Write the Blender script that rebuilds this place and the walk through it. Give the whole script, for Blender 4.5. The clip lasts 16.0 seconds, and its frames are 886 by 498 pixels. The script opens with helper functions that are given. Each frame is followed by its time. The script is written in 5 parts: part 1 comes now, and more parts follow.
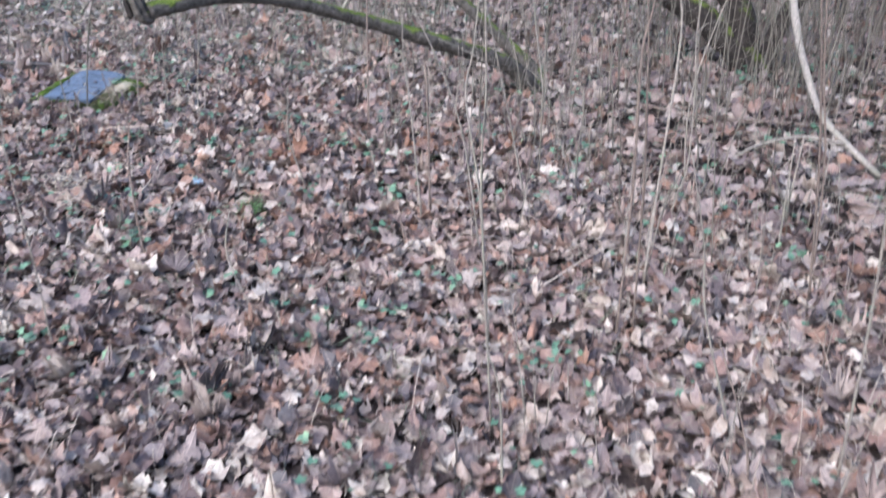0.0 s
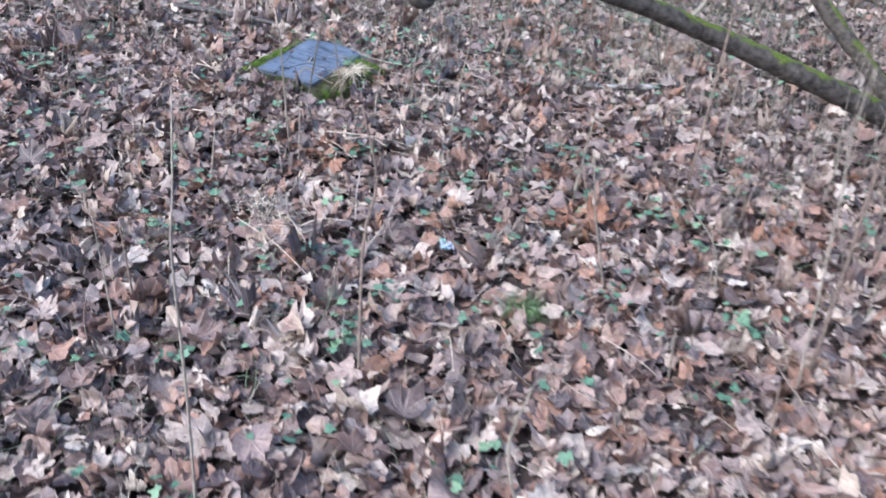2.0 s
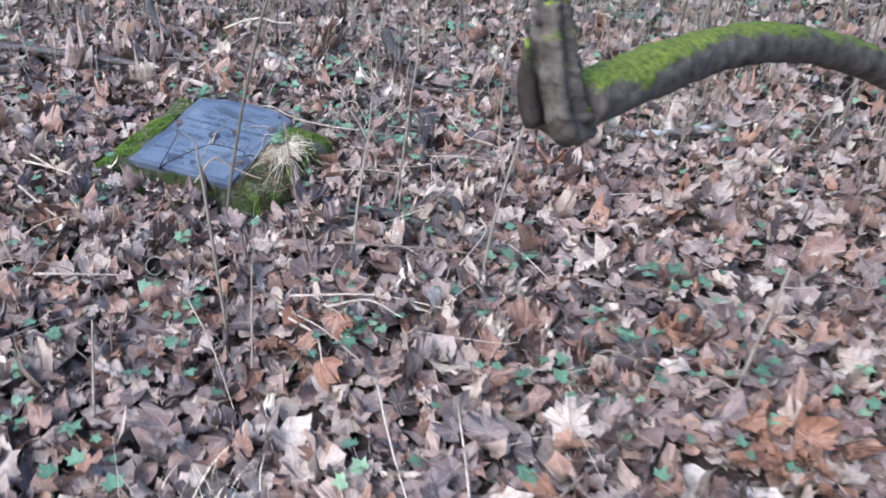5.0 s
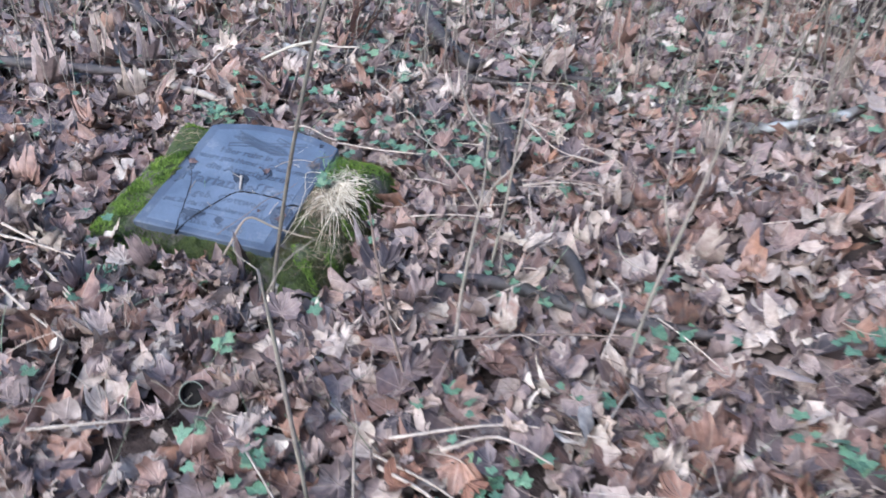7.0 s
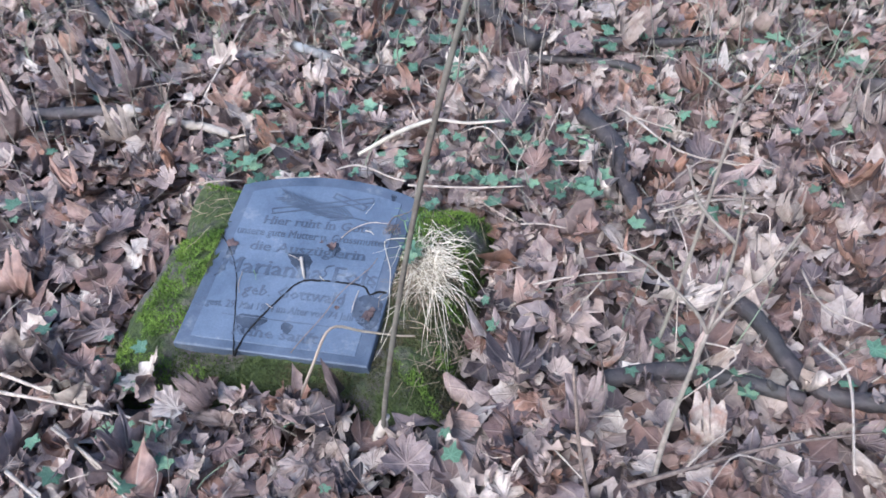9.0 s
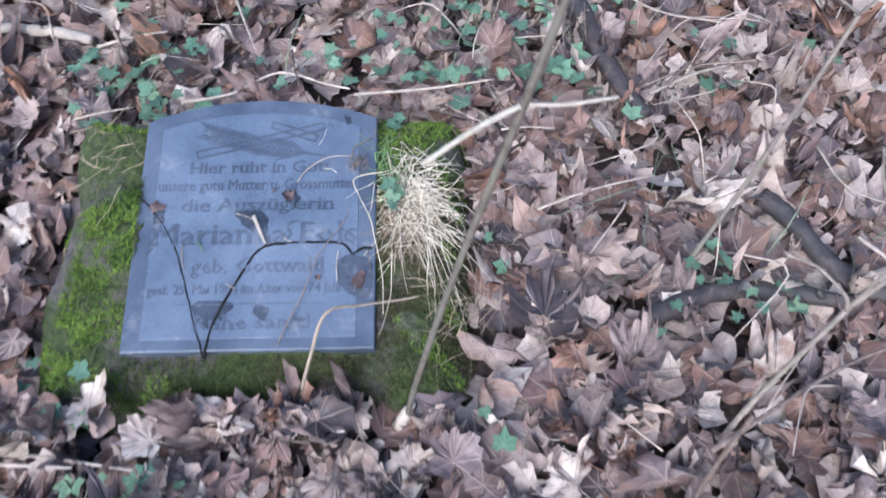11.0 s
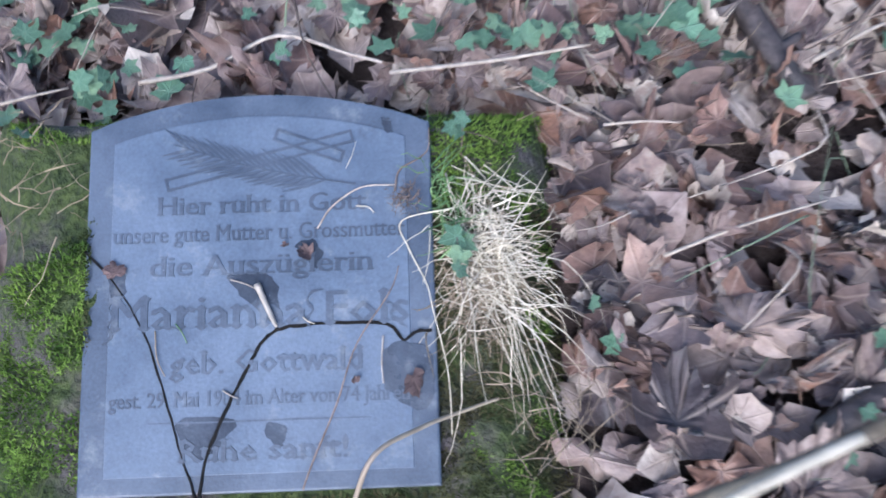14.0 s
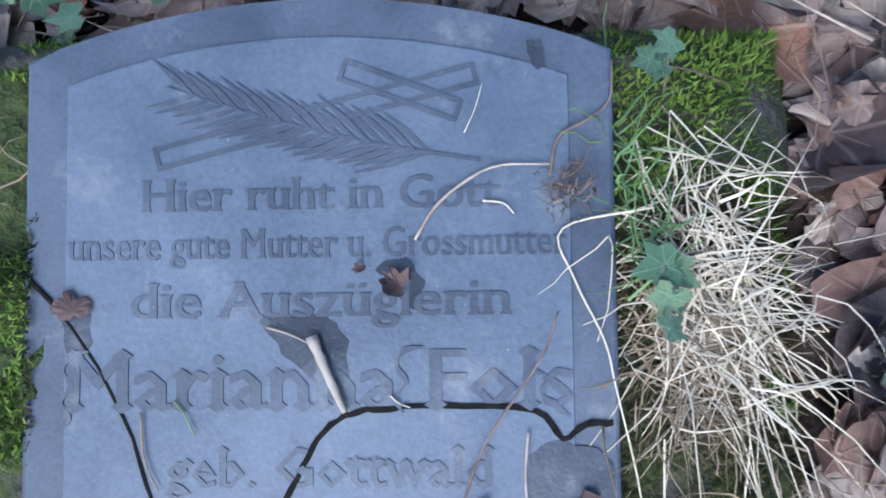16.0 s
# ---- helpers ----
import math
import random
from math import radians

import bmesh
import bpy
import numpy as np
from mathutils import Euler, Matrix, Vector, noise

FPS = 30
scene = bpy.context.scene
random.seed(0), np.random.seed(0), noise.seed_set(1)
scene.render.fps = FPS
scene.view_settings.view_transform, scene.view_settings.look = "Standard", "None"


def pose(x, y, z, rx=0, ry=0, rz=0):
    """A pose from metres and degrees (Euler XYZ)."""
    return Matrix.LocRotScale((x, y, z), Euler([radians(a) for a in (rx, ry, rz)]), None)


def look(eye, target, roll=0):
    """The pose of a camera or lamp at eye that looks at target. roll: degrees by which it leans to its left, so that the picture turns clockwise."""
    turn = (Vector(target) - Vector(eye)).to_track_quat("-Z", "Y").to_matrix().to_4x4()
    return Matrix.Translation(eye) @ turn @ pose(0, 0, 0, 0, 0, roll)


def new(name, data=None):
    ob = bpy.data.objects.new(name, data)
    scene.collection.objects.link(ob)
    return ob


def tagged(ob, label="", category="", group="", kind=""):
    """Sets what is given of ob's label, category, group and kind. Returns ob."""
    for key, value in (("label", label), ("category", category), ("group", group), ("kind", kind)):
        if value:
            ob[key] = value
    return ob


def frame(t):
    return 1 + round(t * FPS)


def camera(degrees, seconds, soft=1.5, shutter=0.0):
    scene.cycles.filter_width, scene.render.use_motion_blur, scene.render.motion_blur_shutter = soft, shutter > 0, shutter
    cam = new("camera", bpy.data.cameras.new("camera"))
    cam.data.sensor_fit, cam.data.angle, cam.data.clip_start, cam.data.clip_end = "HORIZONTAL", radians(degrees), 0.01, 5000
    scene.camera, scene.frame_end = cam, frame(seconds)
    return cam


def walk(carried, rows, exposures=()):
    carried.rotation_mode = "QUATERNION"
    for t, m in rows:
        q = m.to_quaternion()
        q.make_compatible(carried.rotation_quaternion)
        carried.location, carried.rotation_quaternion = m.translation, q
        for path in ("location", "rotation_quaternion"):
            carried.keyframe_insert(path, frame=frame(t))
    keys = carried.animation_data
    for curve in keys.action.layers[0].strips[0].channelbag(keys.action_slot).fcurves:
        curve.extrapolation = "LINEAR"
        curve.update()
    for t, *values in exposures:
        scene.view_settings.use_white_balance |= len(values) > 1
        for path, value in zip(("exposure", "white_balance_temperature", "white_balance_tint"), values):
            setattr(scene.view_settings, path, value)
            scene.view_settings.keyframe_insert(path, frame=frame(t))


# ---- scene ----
import collections

cam = camera(53, 16.0, soft=1.7, shutter=0.55)
PATH = [
    (0, (5.081, -5.841, 2.285), (4.483, -4.17, 1.361), -0.2),
    (0.5, (4.85, -5.568, 2.293), (4.274, -3.847, 1.452), 1.4),
    (1, (4.354, -5.085, 2.145), (3.653, -3.437, 1.255), 2.9),
    (1.5, (3.922, -4.557, 1.985), (3.045, -3.029, 1.038), 3.8),
    (2, (3.609, -4.311, 1.961), (2.698, -2.835, 0.964), 4.8),
    (2.5, (3.313, -4.086, 1.904), (2.397, -2.614, 0.907), 5.3),
    (3, (3.012, -3.826, 1.836), (2.117, -2.338, 0.843), 5.2),
    (3.5, (2.701, -3.594, 1.796), (1.888, -2.067, 0.793), 5.4),
    (4, (2.429, -3.355, 1.755), (1.738, -1.77, 0.75), 6.3),
    (4.2, (2.328, -3.269, 1.748), (1.687, -1.665, 0.74), 6.8),
    (6.3, (1.454, -2.376, 1.642), (0.955, -0.837, 0.466), 3.2),
    (6.5, (1.409, -2.343, 1.637), (0.923, -0.799, 0.461), 3.5),
    (7, (1.281, -2.183, 1.606), (0.788, -0.657, 0.411), 2.2),
    (7.5, (1.119, -1.986, 1.556), (0.6, -0.498, 0.325), -0.5),
    (8, (0.969, -1.807, 1.503), (0.436, -0.351, 0.24), -3.3),
    (8.5, (0.832, -1.692, 1.523), (0.353, -0.241, 0.232), -4.2),
    (9, (0.719, -1.581, 1.539), (0.322, -0.161, 0.187), -4.4),
    (9.2, (0.674, -1.534, 1.542), (0.315, -0.141, 0.153), -4.4),
    (11.3, (0.265, -1.041, 1.504), (0.37, 0.016, -0.191), 3.3),
    (11.5, (0.232, -0.941, 1.509), (0.381, 0.101, -0.192), 5.1),
    (12, (0.202, -0.772, 1.483), (0.392, 0.258, -0.221), 7.2),
    (12.5, (0.211, -0.688, 1.423), (0.372, 0.263, -0.329), 6.4),
    (13, (0.219, -0.643, 1.386), (0.344, 0.207, -0.42), 5.3),
    (13.5, (0.208, -0.629, 1.353), (0.329, 0.133, -0.492), 6.4),
    (14, (0.197, -0.578, 1.233), (0.263, 0.127, -0.637), 3.4),
    (14.5, (0.174, -0.492, 1.078), (0.189, 0.163, -0.811), 0.1),
    (15, (0.163, -0.425, 0.946), (0.113, 0.203, -0.953), -5.1),
    (15.5, (0.126, -0.328, 0.865), (0.092, 0.155, -1.075), -4.6),
    (16, (0.113, -0.3, 0.807), (0.058, 0.154, -1.14), -7.4),
]
walk(cam, [(t, look(eye, target, roll)) for t, eye, target, roll in PATH],
     exposures=[(0.0, 1.27, 5300, 12.3), (2.5, 1.32, 5300, 12.3), (4.0, 1.27, 5300, 12.3), (9.0, 1.19, 5250, 12.8), (12.5, 1.14, 5200, 14.5), (14.5, 1.10, 5150, 13), (15.2, 1.04, 5130, 12), (16.0, 0.86, 5100, 10.5)])

# ---- light: an overcast winter sky over bare woods ----
world = bpy.data.worlds.new("sky")
scene.world = world
world.use_nodes = True
wn, wl = world.node_tree.nodes, world.node_tree.links
sky = wn.new("ShaderNodeTexSky")
sky.sky_type = "NISHITA"
sky.sun_disc = False
sky.sun_elevation = radians(38)
sky.sun_rotation = radians(200)
sky.air_density, sky.dust_density, sky.ozone_density = 1.0, 4.0, 1.0
wl.new(sky.outputs["Color"], wn["Background"].inputs["Color"])
wn["Background"].inputs["Strength"].default_value = 0.13
sun = new("sun", bpy.data.lights.new("sun", "SUN"))
sun.data.energy = 1.1
sun.data.angle = radians(30)
sun.data.color = (1.0, 0.96, 0.92)
SUN_AZ = radians(200)
sun.matrix_world = look((math.sin(SUN_AZ) * 10, math.cos(SUN_AZ) * 10, 12), (0, 0, 0))


# ---- materials ----
def material(name, rough=0.7):
    m = bpy.data.materials.new(name)
    m.use_nodes = True
    b = m.node_tree.nodes["Principled BSDF"]
    b.inputs["Roughness"].default_value = rough
    return m, m.node_tree.nodes, m.node_tree.links, b


def ramp(nodes, stops, mode="LINEAR"):
    r = nodes.new("ShaderNodeValToRGB")
    r.color_ramp.interpolation = mode
    while len(r.color_ramp.elements) < len(stops):
        r.color_ramp.elements.new(0.5)
    for e, (p, c) in zip(r.color_ramp.elements, stops):
        e.position, e.color = p, (*c, 1)
    return r


def noise_tex(nodes, links, scale, detail=4, coord="Object", rough=0.6):
    c = nodes.new("ShaderNodeTexCoord")
    n = nodes.new("ShaderNodeTexNoise")
    n.inputs["Scale"].default_value, n.inputs["Detail"].default_value, n.inputs["Roughness"].default_value = scale, detail, rough
    links.new(c.outputs[coord], n.inputs["Vector"])
    return n


def mixer(nodes, links, fac, a, b, blend="MIX"):
    m = nodes.new("ShaderNodeMix")
    m.data_type, m.blend_type = "RGBA", blend
    for k, v in ((0, fac), (6, a), (7, b)):
        if isinstance(v, (int, float)):
            m.inputs[k].default_value = v
        elif isinstance(v, tuple):
            m.inputs[k].default_value = (*v, 1)
        else:
            links.new(v, m.inputs[k])
    return m.outputs[2]


def bump(nodes, links, bsdf, height, strength, distance):
    b = nodes.new("ShaderNodeBump")
    b.inputs["Strength"].default_value, b.inputs["Distance"].default_value = strength, distance
    links.new(height, b.inputs["Height"])
    links.new(b.outputs[0], bsdf.inputs["Normal"])


def calc(nodes, links, op, a, b=None, c=None):
    m = nodes.new("ShaderNodeMath")
    m.operation = op
    for k, v in enumerate((a, b, c)):
        if v is None:
            continue
        if isinstance(v, (int, float)):
            m.inputs[k].default_value = v
        else:
            links.new(v, m.inputs[k])
    return m.outputs[0]


def varied(nodes, links):
    """A random value for each loose piece, joined or not."""
    g, o = nodes.new("ShaderNodeNewGeometry"), nodes.new("ShaderNodeObjectInfo")
    return calc(nodes, links, "FRACT", calc(nodes, links, "ADD", g.outputs["Random Per Island"], calc(nodes, links, "MULTIPLY", o.outputs["Random"], 7.31)))


def veins(nodes, links, spread, width):
    """Radial veins in a leaf's own plane, 1 on a vein."""
    uv = nodes.new("ShaderNodeUVMap")
    s = nodes.new("ShaderNodeSeparateXYZ")
    links.new(uv.outputs[0], s.inputs[0])
    u, v = calc(nodes, links, "SUBTRACT", s.outputs[0], 0.5), calc(nodes, links, "SUBTRACT", s.outputs[1], 0.4)
    angle = calc(nodes, links, "ARCTAN2", u, v)
    near = calc(nodes, links, "PINGPONG", angle, spread / 2)
    near2 = calc(nodes, links, "ABSOLUTE", calc(nodes, links, "SUBTRACT", calc(nodes, links, "MODULO", calc(nodes, links, "ADD", angle, spread * 8.5), spread), spread / 2))
    r = calc(nodes, links, "SQRT", calc(nodes, links, "ADD", calc(nodes, links, "MULTIPLY", u, u), calc(nodes, links, "MULTIPLY", v, v)))
    off = calc(nodes, links, "MULTIPLY", calc(nodes, links, "SINE", near2), r)
    return calc(nodes, links, "SUBTRACT", 1.0, calc(nodes, links, "MINIMUM", calc(nodes, links, "DIVIDE", off, width), 1.0)), r


def leaf_material(name, stops, vein_colour, spread, rough, sheen, vein_strength, inner=0.35, cluster=0.45):
    m, n, l, b = material(name, rough)
    v = varied(n, l)
    drift = noise_tex(n, l, 1.6, 3)
    v = calc(n, l, "FRACT", calc(n, l, "ADD", calc(n, l, "MULTIPLY", v, 0.82), calc(n, l, "MULTIPLY", drift.outputs[0], cluster)))
    base = ramp(n, stops, "LINEAR")
    l.new(v, base.inputs[0])
    patch = noise_tex(n, l, 21, 4)
    pr = ramp(n, [(0.42, (0, 0, 0)), (0.66, (1, 1, 1))])
    l.new(patch.outputs[0], pr.inputs[0])
    base2 = ramp(n, stops, "LINEAR")
    l.new(calc(n, l, "FRACT", calc(n, l, "ADD", v, 0.37)), base2.inputs[0])
    blended = mixer(n, l, calc(n, l, "MULTIPLY", pr.outputs[0], inner), base.outputs[0], base2.outputs[0])
    spots = noise_tex(n, l, 55, 5)
    dark = ramp(n, [(0.3, (0.55, 0.52, 0.51)), (0.62, (1.08, 1.07, 1.05))])
    l.new(spots.outputs[0], dark.inputs[0])
    col = mixer(n, l, 0.85, blended, dark.outputs[0], "MULTIPLY")
    vv, r = veins(n, l, spread, 0.02)
    col = mixer(n, l, calc(n, l, "MULTIPLY", vv, vein_strength), col, vein_colour)
    l.new(col, b.inputs["Base Color"])
    b.inputs["Specular IOR Level"].default_value = sheen
    fine = noise_tex(n, l, 160, 3)
    bump(n, l, b, calc(n, l, "ADD", calc(n, l, "MULTIPLY", fine.outputs[0], 0.7), calc(n, l, "MULTIPLY", vv, 0.5)), 0.55, 0.004)
    return m


LEAF = leaf_material("fallen_leaf", [
    (0, (0.040, 0.035, 0.036)), (0.08, (0.101, 0.075, 0.074)), (0.16, (0.192, 0.143, 0.130)), (0.25, (0.315, 0.230, 0.199)), (0.33, (0.230, 0.131, 0.095)), (0.4, (0.126, 0.097, 0.097)),
    (0.48, (0.288, 0.219, 0.191)), (0.56, (0.406, 0.326, 0.267)), (0.63, (0.546, 0.464, 0.385)), (0.69, (0.353, 0.260, 0.212)), (0.74, (0.335, 0.183, 0.117)), (0.8, (0.177, 0.107, 0.080)),
    (0.86, (0.084, 0.071, 0.077)), (0.91, (0.278, 0.208, 0.186)), (0.96, (0.420, 0.358, 0.300)), (1, (0.631, 0.568, 0.473))], (0.46, 0.365, 0.29), 0.86, 0.50, 0.50, 0.32)
RUST_LEAF = leaf_material("rusty_leaf", [(0.0, (0.110, 0.056, 0.038)), (0.35, (0.205, 0.100, 0.062)), (0.7, (0.300, 0.165, 0.105)), (1.0, (0.250, 0.165, 0.125))], (0.38, 0.22, 0.14), 0.86, 0.55, 0.35, 0.4)
IVY = leaf_material("ivy_leaf", [
    (0.0, (0.055, 0.115, 0.066)), (0.4, (0.092, 0.185, 0.108)), (0.75, (0.140, 0.262, 0.155)), (1.0, (0.235, 0.350, 0.190))],
    (0.22, 0.36, 0.24), 0.80, 0.42, 0.5, 0.45)


def plain_material(name, a, c, scale, rough, strength=0.5, distance=0.004, second=None, stretch=None):
    m, n, l, b = material(name, rough)
    t = noise_tex(n, l, scale, 6)
    if stretch:
        mp = n.new("ShaderNodeMapping")
        mp.inputs["Scale"].default_value = stretch
        l.new(t.inputs["Vector"].links[0].from_socket, mp.inputs[0])
        l.new(mp.outputs[0], t.inputs["Vector"])
    r = ramp(n, [(0.3, a), (0.7, c)])
    l.new(t.outputs[0], r.inputs[0])
    col = r.outputs[0]
    v = varied(n, l)
    tone = ramp(n, [(0.0, (0.72, 0.72, 0.72)), (1.0, (1.2, 1.2, 1.2))])
    l.new(v, tone.inputs[0])
    col = mixer(n, l, 1.0, col, tone.outputs[0], "MULTIPLY")
    if second:
        big = noise_tex(n, l, scale * 0.13, 3)
        edge = ramp(n, [(0.48, (0, 0, 0)), (0.62, (1, 1, 1))])
        l.new(big.outputs[0], edge.inputs[0])
        col = mixer(n, l, edge.outputs[0], col, second)
    l.new(col, b.inputs["Base Color"])
    b.inputs["Specular IOR Level"].default_value = 0.5 if rough < 0.65 else 0.22
    bump(n, l, b, t.outputs[0], strength, distance)
    return m


SOIL = plain_material("leaf_mould", (0.022, 0.016, 0.014), (0.10, 0.072, 0.060), 38, 0.9, 0.9, 0.02, (0.060, 0.045, 0.038))
TWIG_PALE = plain_material("pale_twig", (0.30, 0.245, 0.19), (0.56, 0.48, 0.39), 60, 0.75, 0.4, 0.002)
TWIG_BROWN = plain_material("brown_twig", (0.11, 0.082, 0.066), (0.27, 0.21, 0.17), 60, 0.8, 0.4, 0.002)
STEM = plain_material("sapling_bark", (0.17, 0.145, 0.12), (0.37, 0.32, 0.265), 45, 0.7, 0.5, 0.002, (0.24, 0.22, 0.17))
DARK_BARK = plain_material("wet_rotten_bark", (0.022, 0.018, 0.018), (0.085, 0.068, 0.062), 50, 0.6, 0.9, 0.006, (0.05, 0.045, 0.04))
BARE_WOOD = plain_material("bare_wood", (0.40, 0.34, 0.27), (0.62, 0.55, 0.45), 40, 0.7, 0.3, 0.002)
STRAW = plain_material("dry_grass", (0.58, 0.50, 0.34), (0.81, 0.73, 0.56), 30, 0.6, 0.2, 0.001)
GRASS = plain_material("green_grass", (0.10, 0.20, 0.06), (0.22, 0.33, 0.12), 30, 0.6, 0.2, 0.001)
GRASS_GREY = plain_material("grey_green_grass", (0.15, 0.20, 0.11), (0.27, 0.32, 0.20), 30, 0.6, 0.2, 0.001)
GREY_STRAW = plain_material("weathered_grass", (0.30, 0.27, 0.20), (0.50, 0.46, 0.36), 30, 0.6, 0.2, 0.001)
MOSS_BLADE = plain_material("moss_shoot", (0.055, 0.105, 0.015), (0.215, 0.315, 0.050), 22, 0.85, 0.3, 0.002)
MOSS_DULL = plain_material("old_moss_shoot", (0.032, 0.044, 0.014), (0.100, 0.128, 0.034), 22, 0.9, 0.3, 0.002, (0.075, 0.062, 0.030))


def bark_moss(name, a, c, amount):
    m, n, l, b = material(name, 0.85)
    t = noise_tex(n, l, 28, 7)
    r = ramp(n, [(0.3, a), (0.7, c)])
    l.new(t.outputs[0], r.inputs[0])
    g = n.new("ShaderNodeNewGeometry")
    s = n.new("ShaderNodeSeparateXYZ")
    l.new(g.outputs["Normal"], s.inputs[0])
    patch = noise_tex(n, l, 6, 5, rough=0.7)
    k = calc(n, l, "ADD", calc(n, l, "MULTIPLY", s.outputs[2], 0.32), patch.outputs[0])
    edge = ramp(n, [(amount, (0, 0, 0)), (min(amount + 0.11, 1.0), (1, 1, 1))])
    l.new(k, edge.inputs[0])
    green = noise_tex(n, l, 90, 4)
    gr = ramp(n, [(0.3, (0.050, 0.075, 0.014)), (0.7, (0.190, 0.235, 0.040))])
    l.new(green.outputs[0], gr.inputs[0])
    l.new(mixer(n, l, edge.outputs[0], r.outputs[0], gr.outputs[0]), b.inputs["Base Color"])
    b.inputs["Specular IOR Level"].default_value = 0.15
    bump(n, l, b, calc(n, l, "ADD", t.outputs[0], calc(n, l, "MULTIPLY", edge.outputs[0], 0.5)), 0.9, 0.012)
    return m


MOSSY_BARK = bark_moss("mossy_bark", (0.030, 0.026, 0.022), (0.150, 0.132, 0.112), 0.665)
MOSSY_DARK = bark_moss("dark_mossy_bark", (0.012, 0.010, 0.009), (0.058, 0.048, 0.040), 0.66)


def slate(name, a, c, rough, wet):
    m, n, l, b = material(name, rough)
    t = noise_tex(n, l, 9, 6)
    r = ramp(n, [(0.3, a), (0.7, c)])
    l.new(t.outputs[0], r.inputs[0])
    f = noise_tex(n, l, 240, 3)
    fr = ramp(n, [(0.3, (0.82, 0.82, 0.82)), (0.7, (1.15, 1.15, 1.15))])
    l.new(f.outputs[0], fr.inputs[0])
    col = mixer(n, l, 1.0, r.outputs[0], fr.outputs[0], "MULTIPLY")
    lich = noise_tex(n, l, 26, 5)
    lr = ramp(n, [(0.68, (0, 0, 0)), (0.78, (1, 1, 1))])
    l.new(lich.outputs[0], lr.inputs[0])
    col = mixer(n, l, calc(n, l, "MULTIPLY", lr.outputs[0], 0.35), col, (0.42, 0.41, 0.36))
    haze = noise_tex(n, l, 3.5, 6, rough=0.7)
    hr = ramp(n, [(0.42, (0, 0, 0)), (0.72, (1, 1, 1))])
    l.new(haze.outputs[0], hr.inputs[0])
    col = mixer(n, l, calc(n, l, "MULTIPLY", hr.outputs[0], 0.30), col, (0.24, 0.28, 0.34))
    bloom = noise_tex(n, l, 13, 5, rough=0.72)
    br = ramp(n, [(0.57, (0, 0, 0)), (0.70, (1, 1, 1))])
    l.new(bloom.outputs[0], br.inputs[0])
    col = mixer(n, l, calc(n, l, "MULTIPLY", br.outputs[0], 0.38), col, (0.30, 0.31, 0.30))
    damp = noise_tex(n, l, 17, 6, rough=0.75)
    dr = ramp(n, [(0.26, (1, 1, 1)), (0.40, (0, 0, 0))])
    l.new(damp.outputs[0], dr.inputs[0])
    col = mixer(n, l, calc(n, l, "MULTIPLY", dr.outputs[0], 0.55), col, (0.035, 0.042, 0.055))
    speck = noise_tex(n, l, 130, 2)
    sr = ramp(n, [(0.76, (0, 0, 0)), (0.80, (1, 1, 1))])
    l.new(speck.outputs[0], sr.inputs[0])
    col = mixer(n, l, calc(n, l, "MULTIPLY", sr.outputs[0], 0.6), col, (0.45, 0.46, 0.46))
    l.new(col, b.inputs["Base Color"])
    b.inputs["Specular IOR Level"].default_value = 0.62
    rr = ramp(n, [(0.35, (wet, wet, wet)), (0.65, (rough, rough, rough))])
    l.new(t.outputs[0], rr.inputs[0])
    l.new(rr.outputs[0], b.inputs["Roughness"])
    bump(n, l, b, f.outputs[0], 0.25, 0.0015)
    return m


SLATE_EDGE = slate("slate_frame", (0.030, 0.043, 0.066), (0.078, 0.102, 0.140), 0.58, 0.40)
SLATE_FACE = slate("slate_face", (0.062, 0.086, 0.124), (0.112, 0.146, 0.196), 0.58, 0.44)
SLATE_CUT = slate("slate_lettering", (0.030, 0.042, 0.062), (0.062, 0.080, 0.110), 0.55, 0.42)
SLATE_WET = slate("wet_slate", (0.022, 0.027, 0.036), (0.040, 0.048, 0.062), 0.35, 0.15)
SAPLING_BARK = plain_material("grey_green_bark", (0.105, 0.090, 0.070), (0.215, 0.188, 0.150), 70, 0.92, 0.7, 0.002, (0.15, 0.138, 0.108))
BARE_BARK = plain_material("greenish_twig", (0.25, 0.225, 0.17), (0.42, 0.38, 0.30), 60, 0.6, 0.3, 0.001)
# black of the slab's cracks, also painted in for the can's shaded hollow
CRACK_AND_HOLLOW = plain_material("crack_and_hollow_black", (0.004, 0.004, 0.004), (0.015, 0.013, 0.011), 60, 0.95)

LICHEN_BARK = plain_material("lichen_bark", (0.05, 0.042, 0.038), (0.13, 0.11, 0.10), 40, 0.8, 0.7, 0.005, (0.42, 0.43, 0.40))
DULL_STRAW = plain_material("old_thatch", (0.17, 0.13, 0.085), (0.38, 0.30, 0.20), 30, 0.7, 0.2, 0.001)
STRAW_CANE = plain_material("dry_cane", (0.24, 0.195, 0.13), (0.44, 0.37, 0.26), 40, 0.6, 0.3, 0.001, (0.30, 0.24, 0.17))
LEAF_SCRAP = plain_material("leaf_scrap", (0.080, 0.056, 0.052), (0.175, 0.120, 0.108), 70, 0.7, 0.5, 0.002)
CAN_WALL = plain_material("rusty_tin", (0.016, 0.012, 0.010), (0.060, 0.034, 0.024), 60, 0.6, 0.6, 0.002)
CAN_RIM = plain_material("pale_tin_rim", (0.20, 0.24, 0.16), (0.48, 0.52, 0.40), 80, 0.45, 0.4, 0.001)
WRAPPER = plain_material("white_wrapper", (0.40, 0.45, 0.52), (0.66, 0.70, 0.76), 30, 0.3, 0.2, 0.001, (0.35, 0.55, 0.72))
TEAL = plain_material("turquoise_plastic", (0.12, 0.27, 0.22), (0.38, 0.55, 0.46), 90, 0.4, 0.3, 0.001)


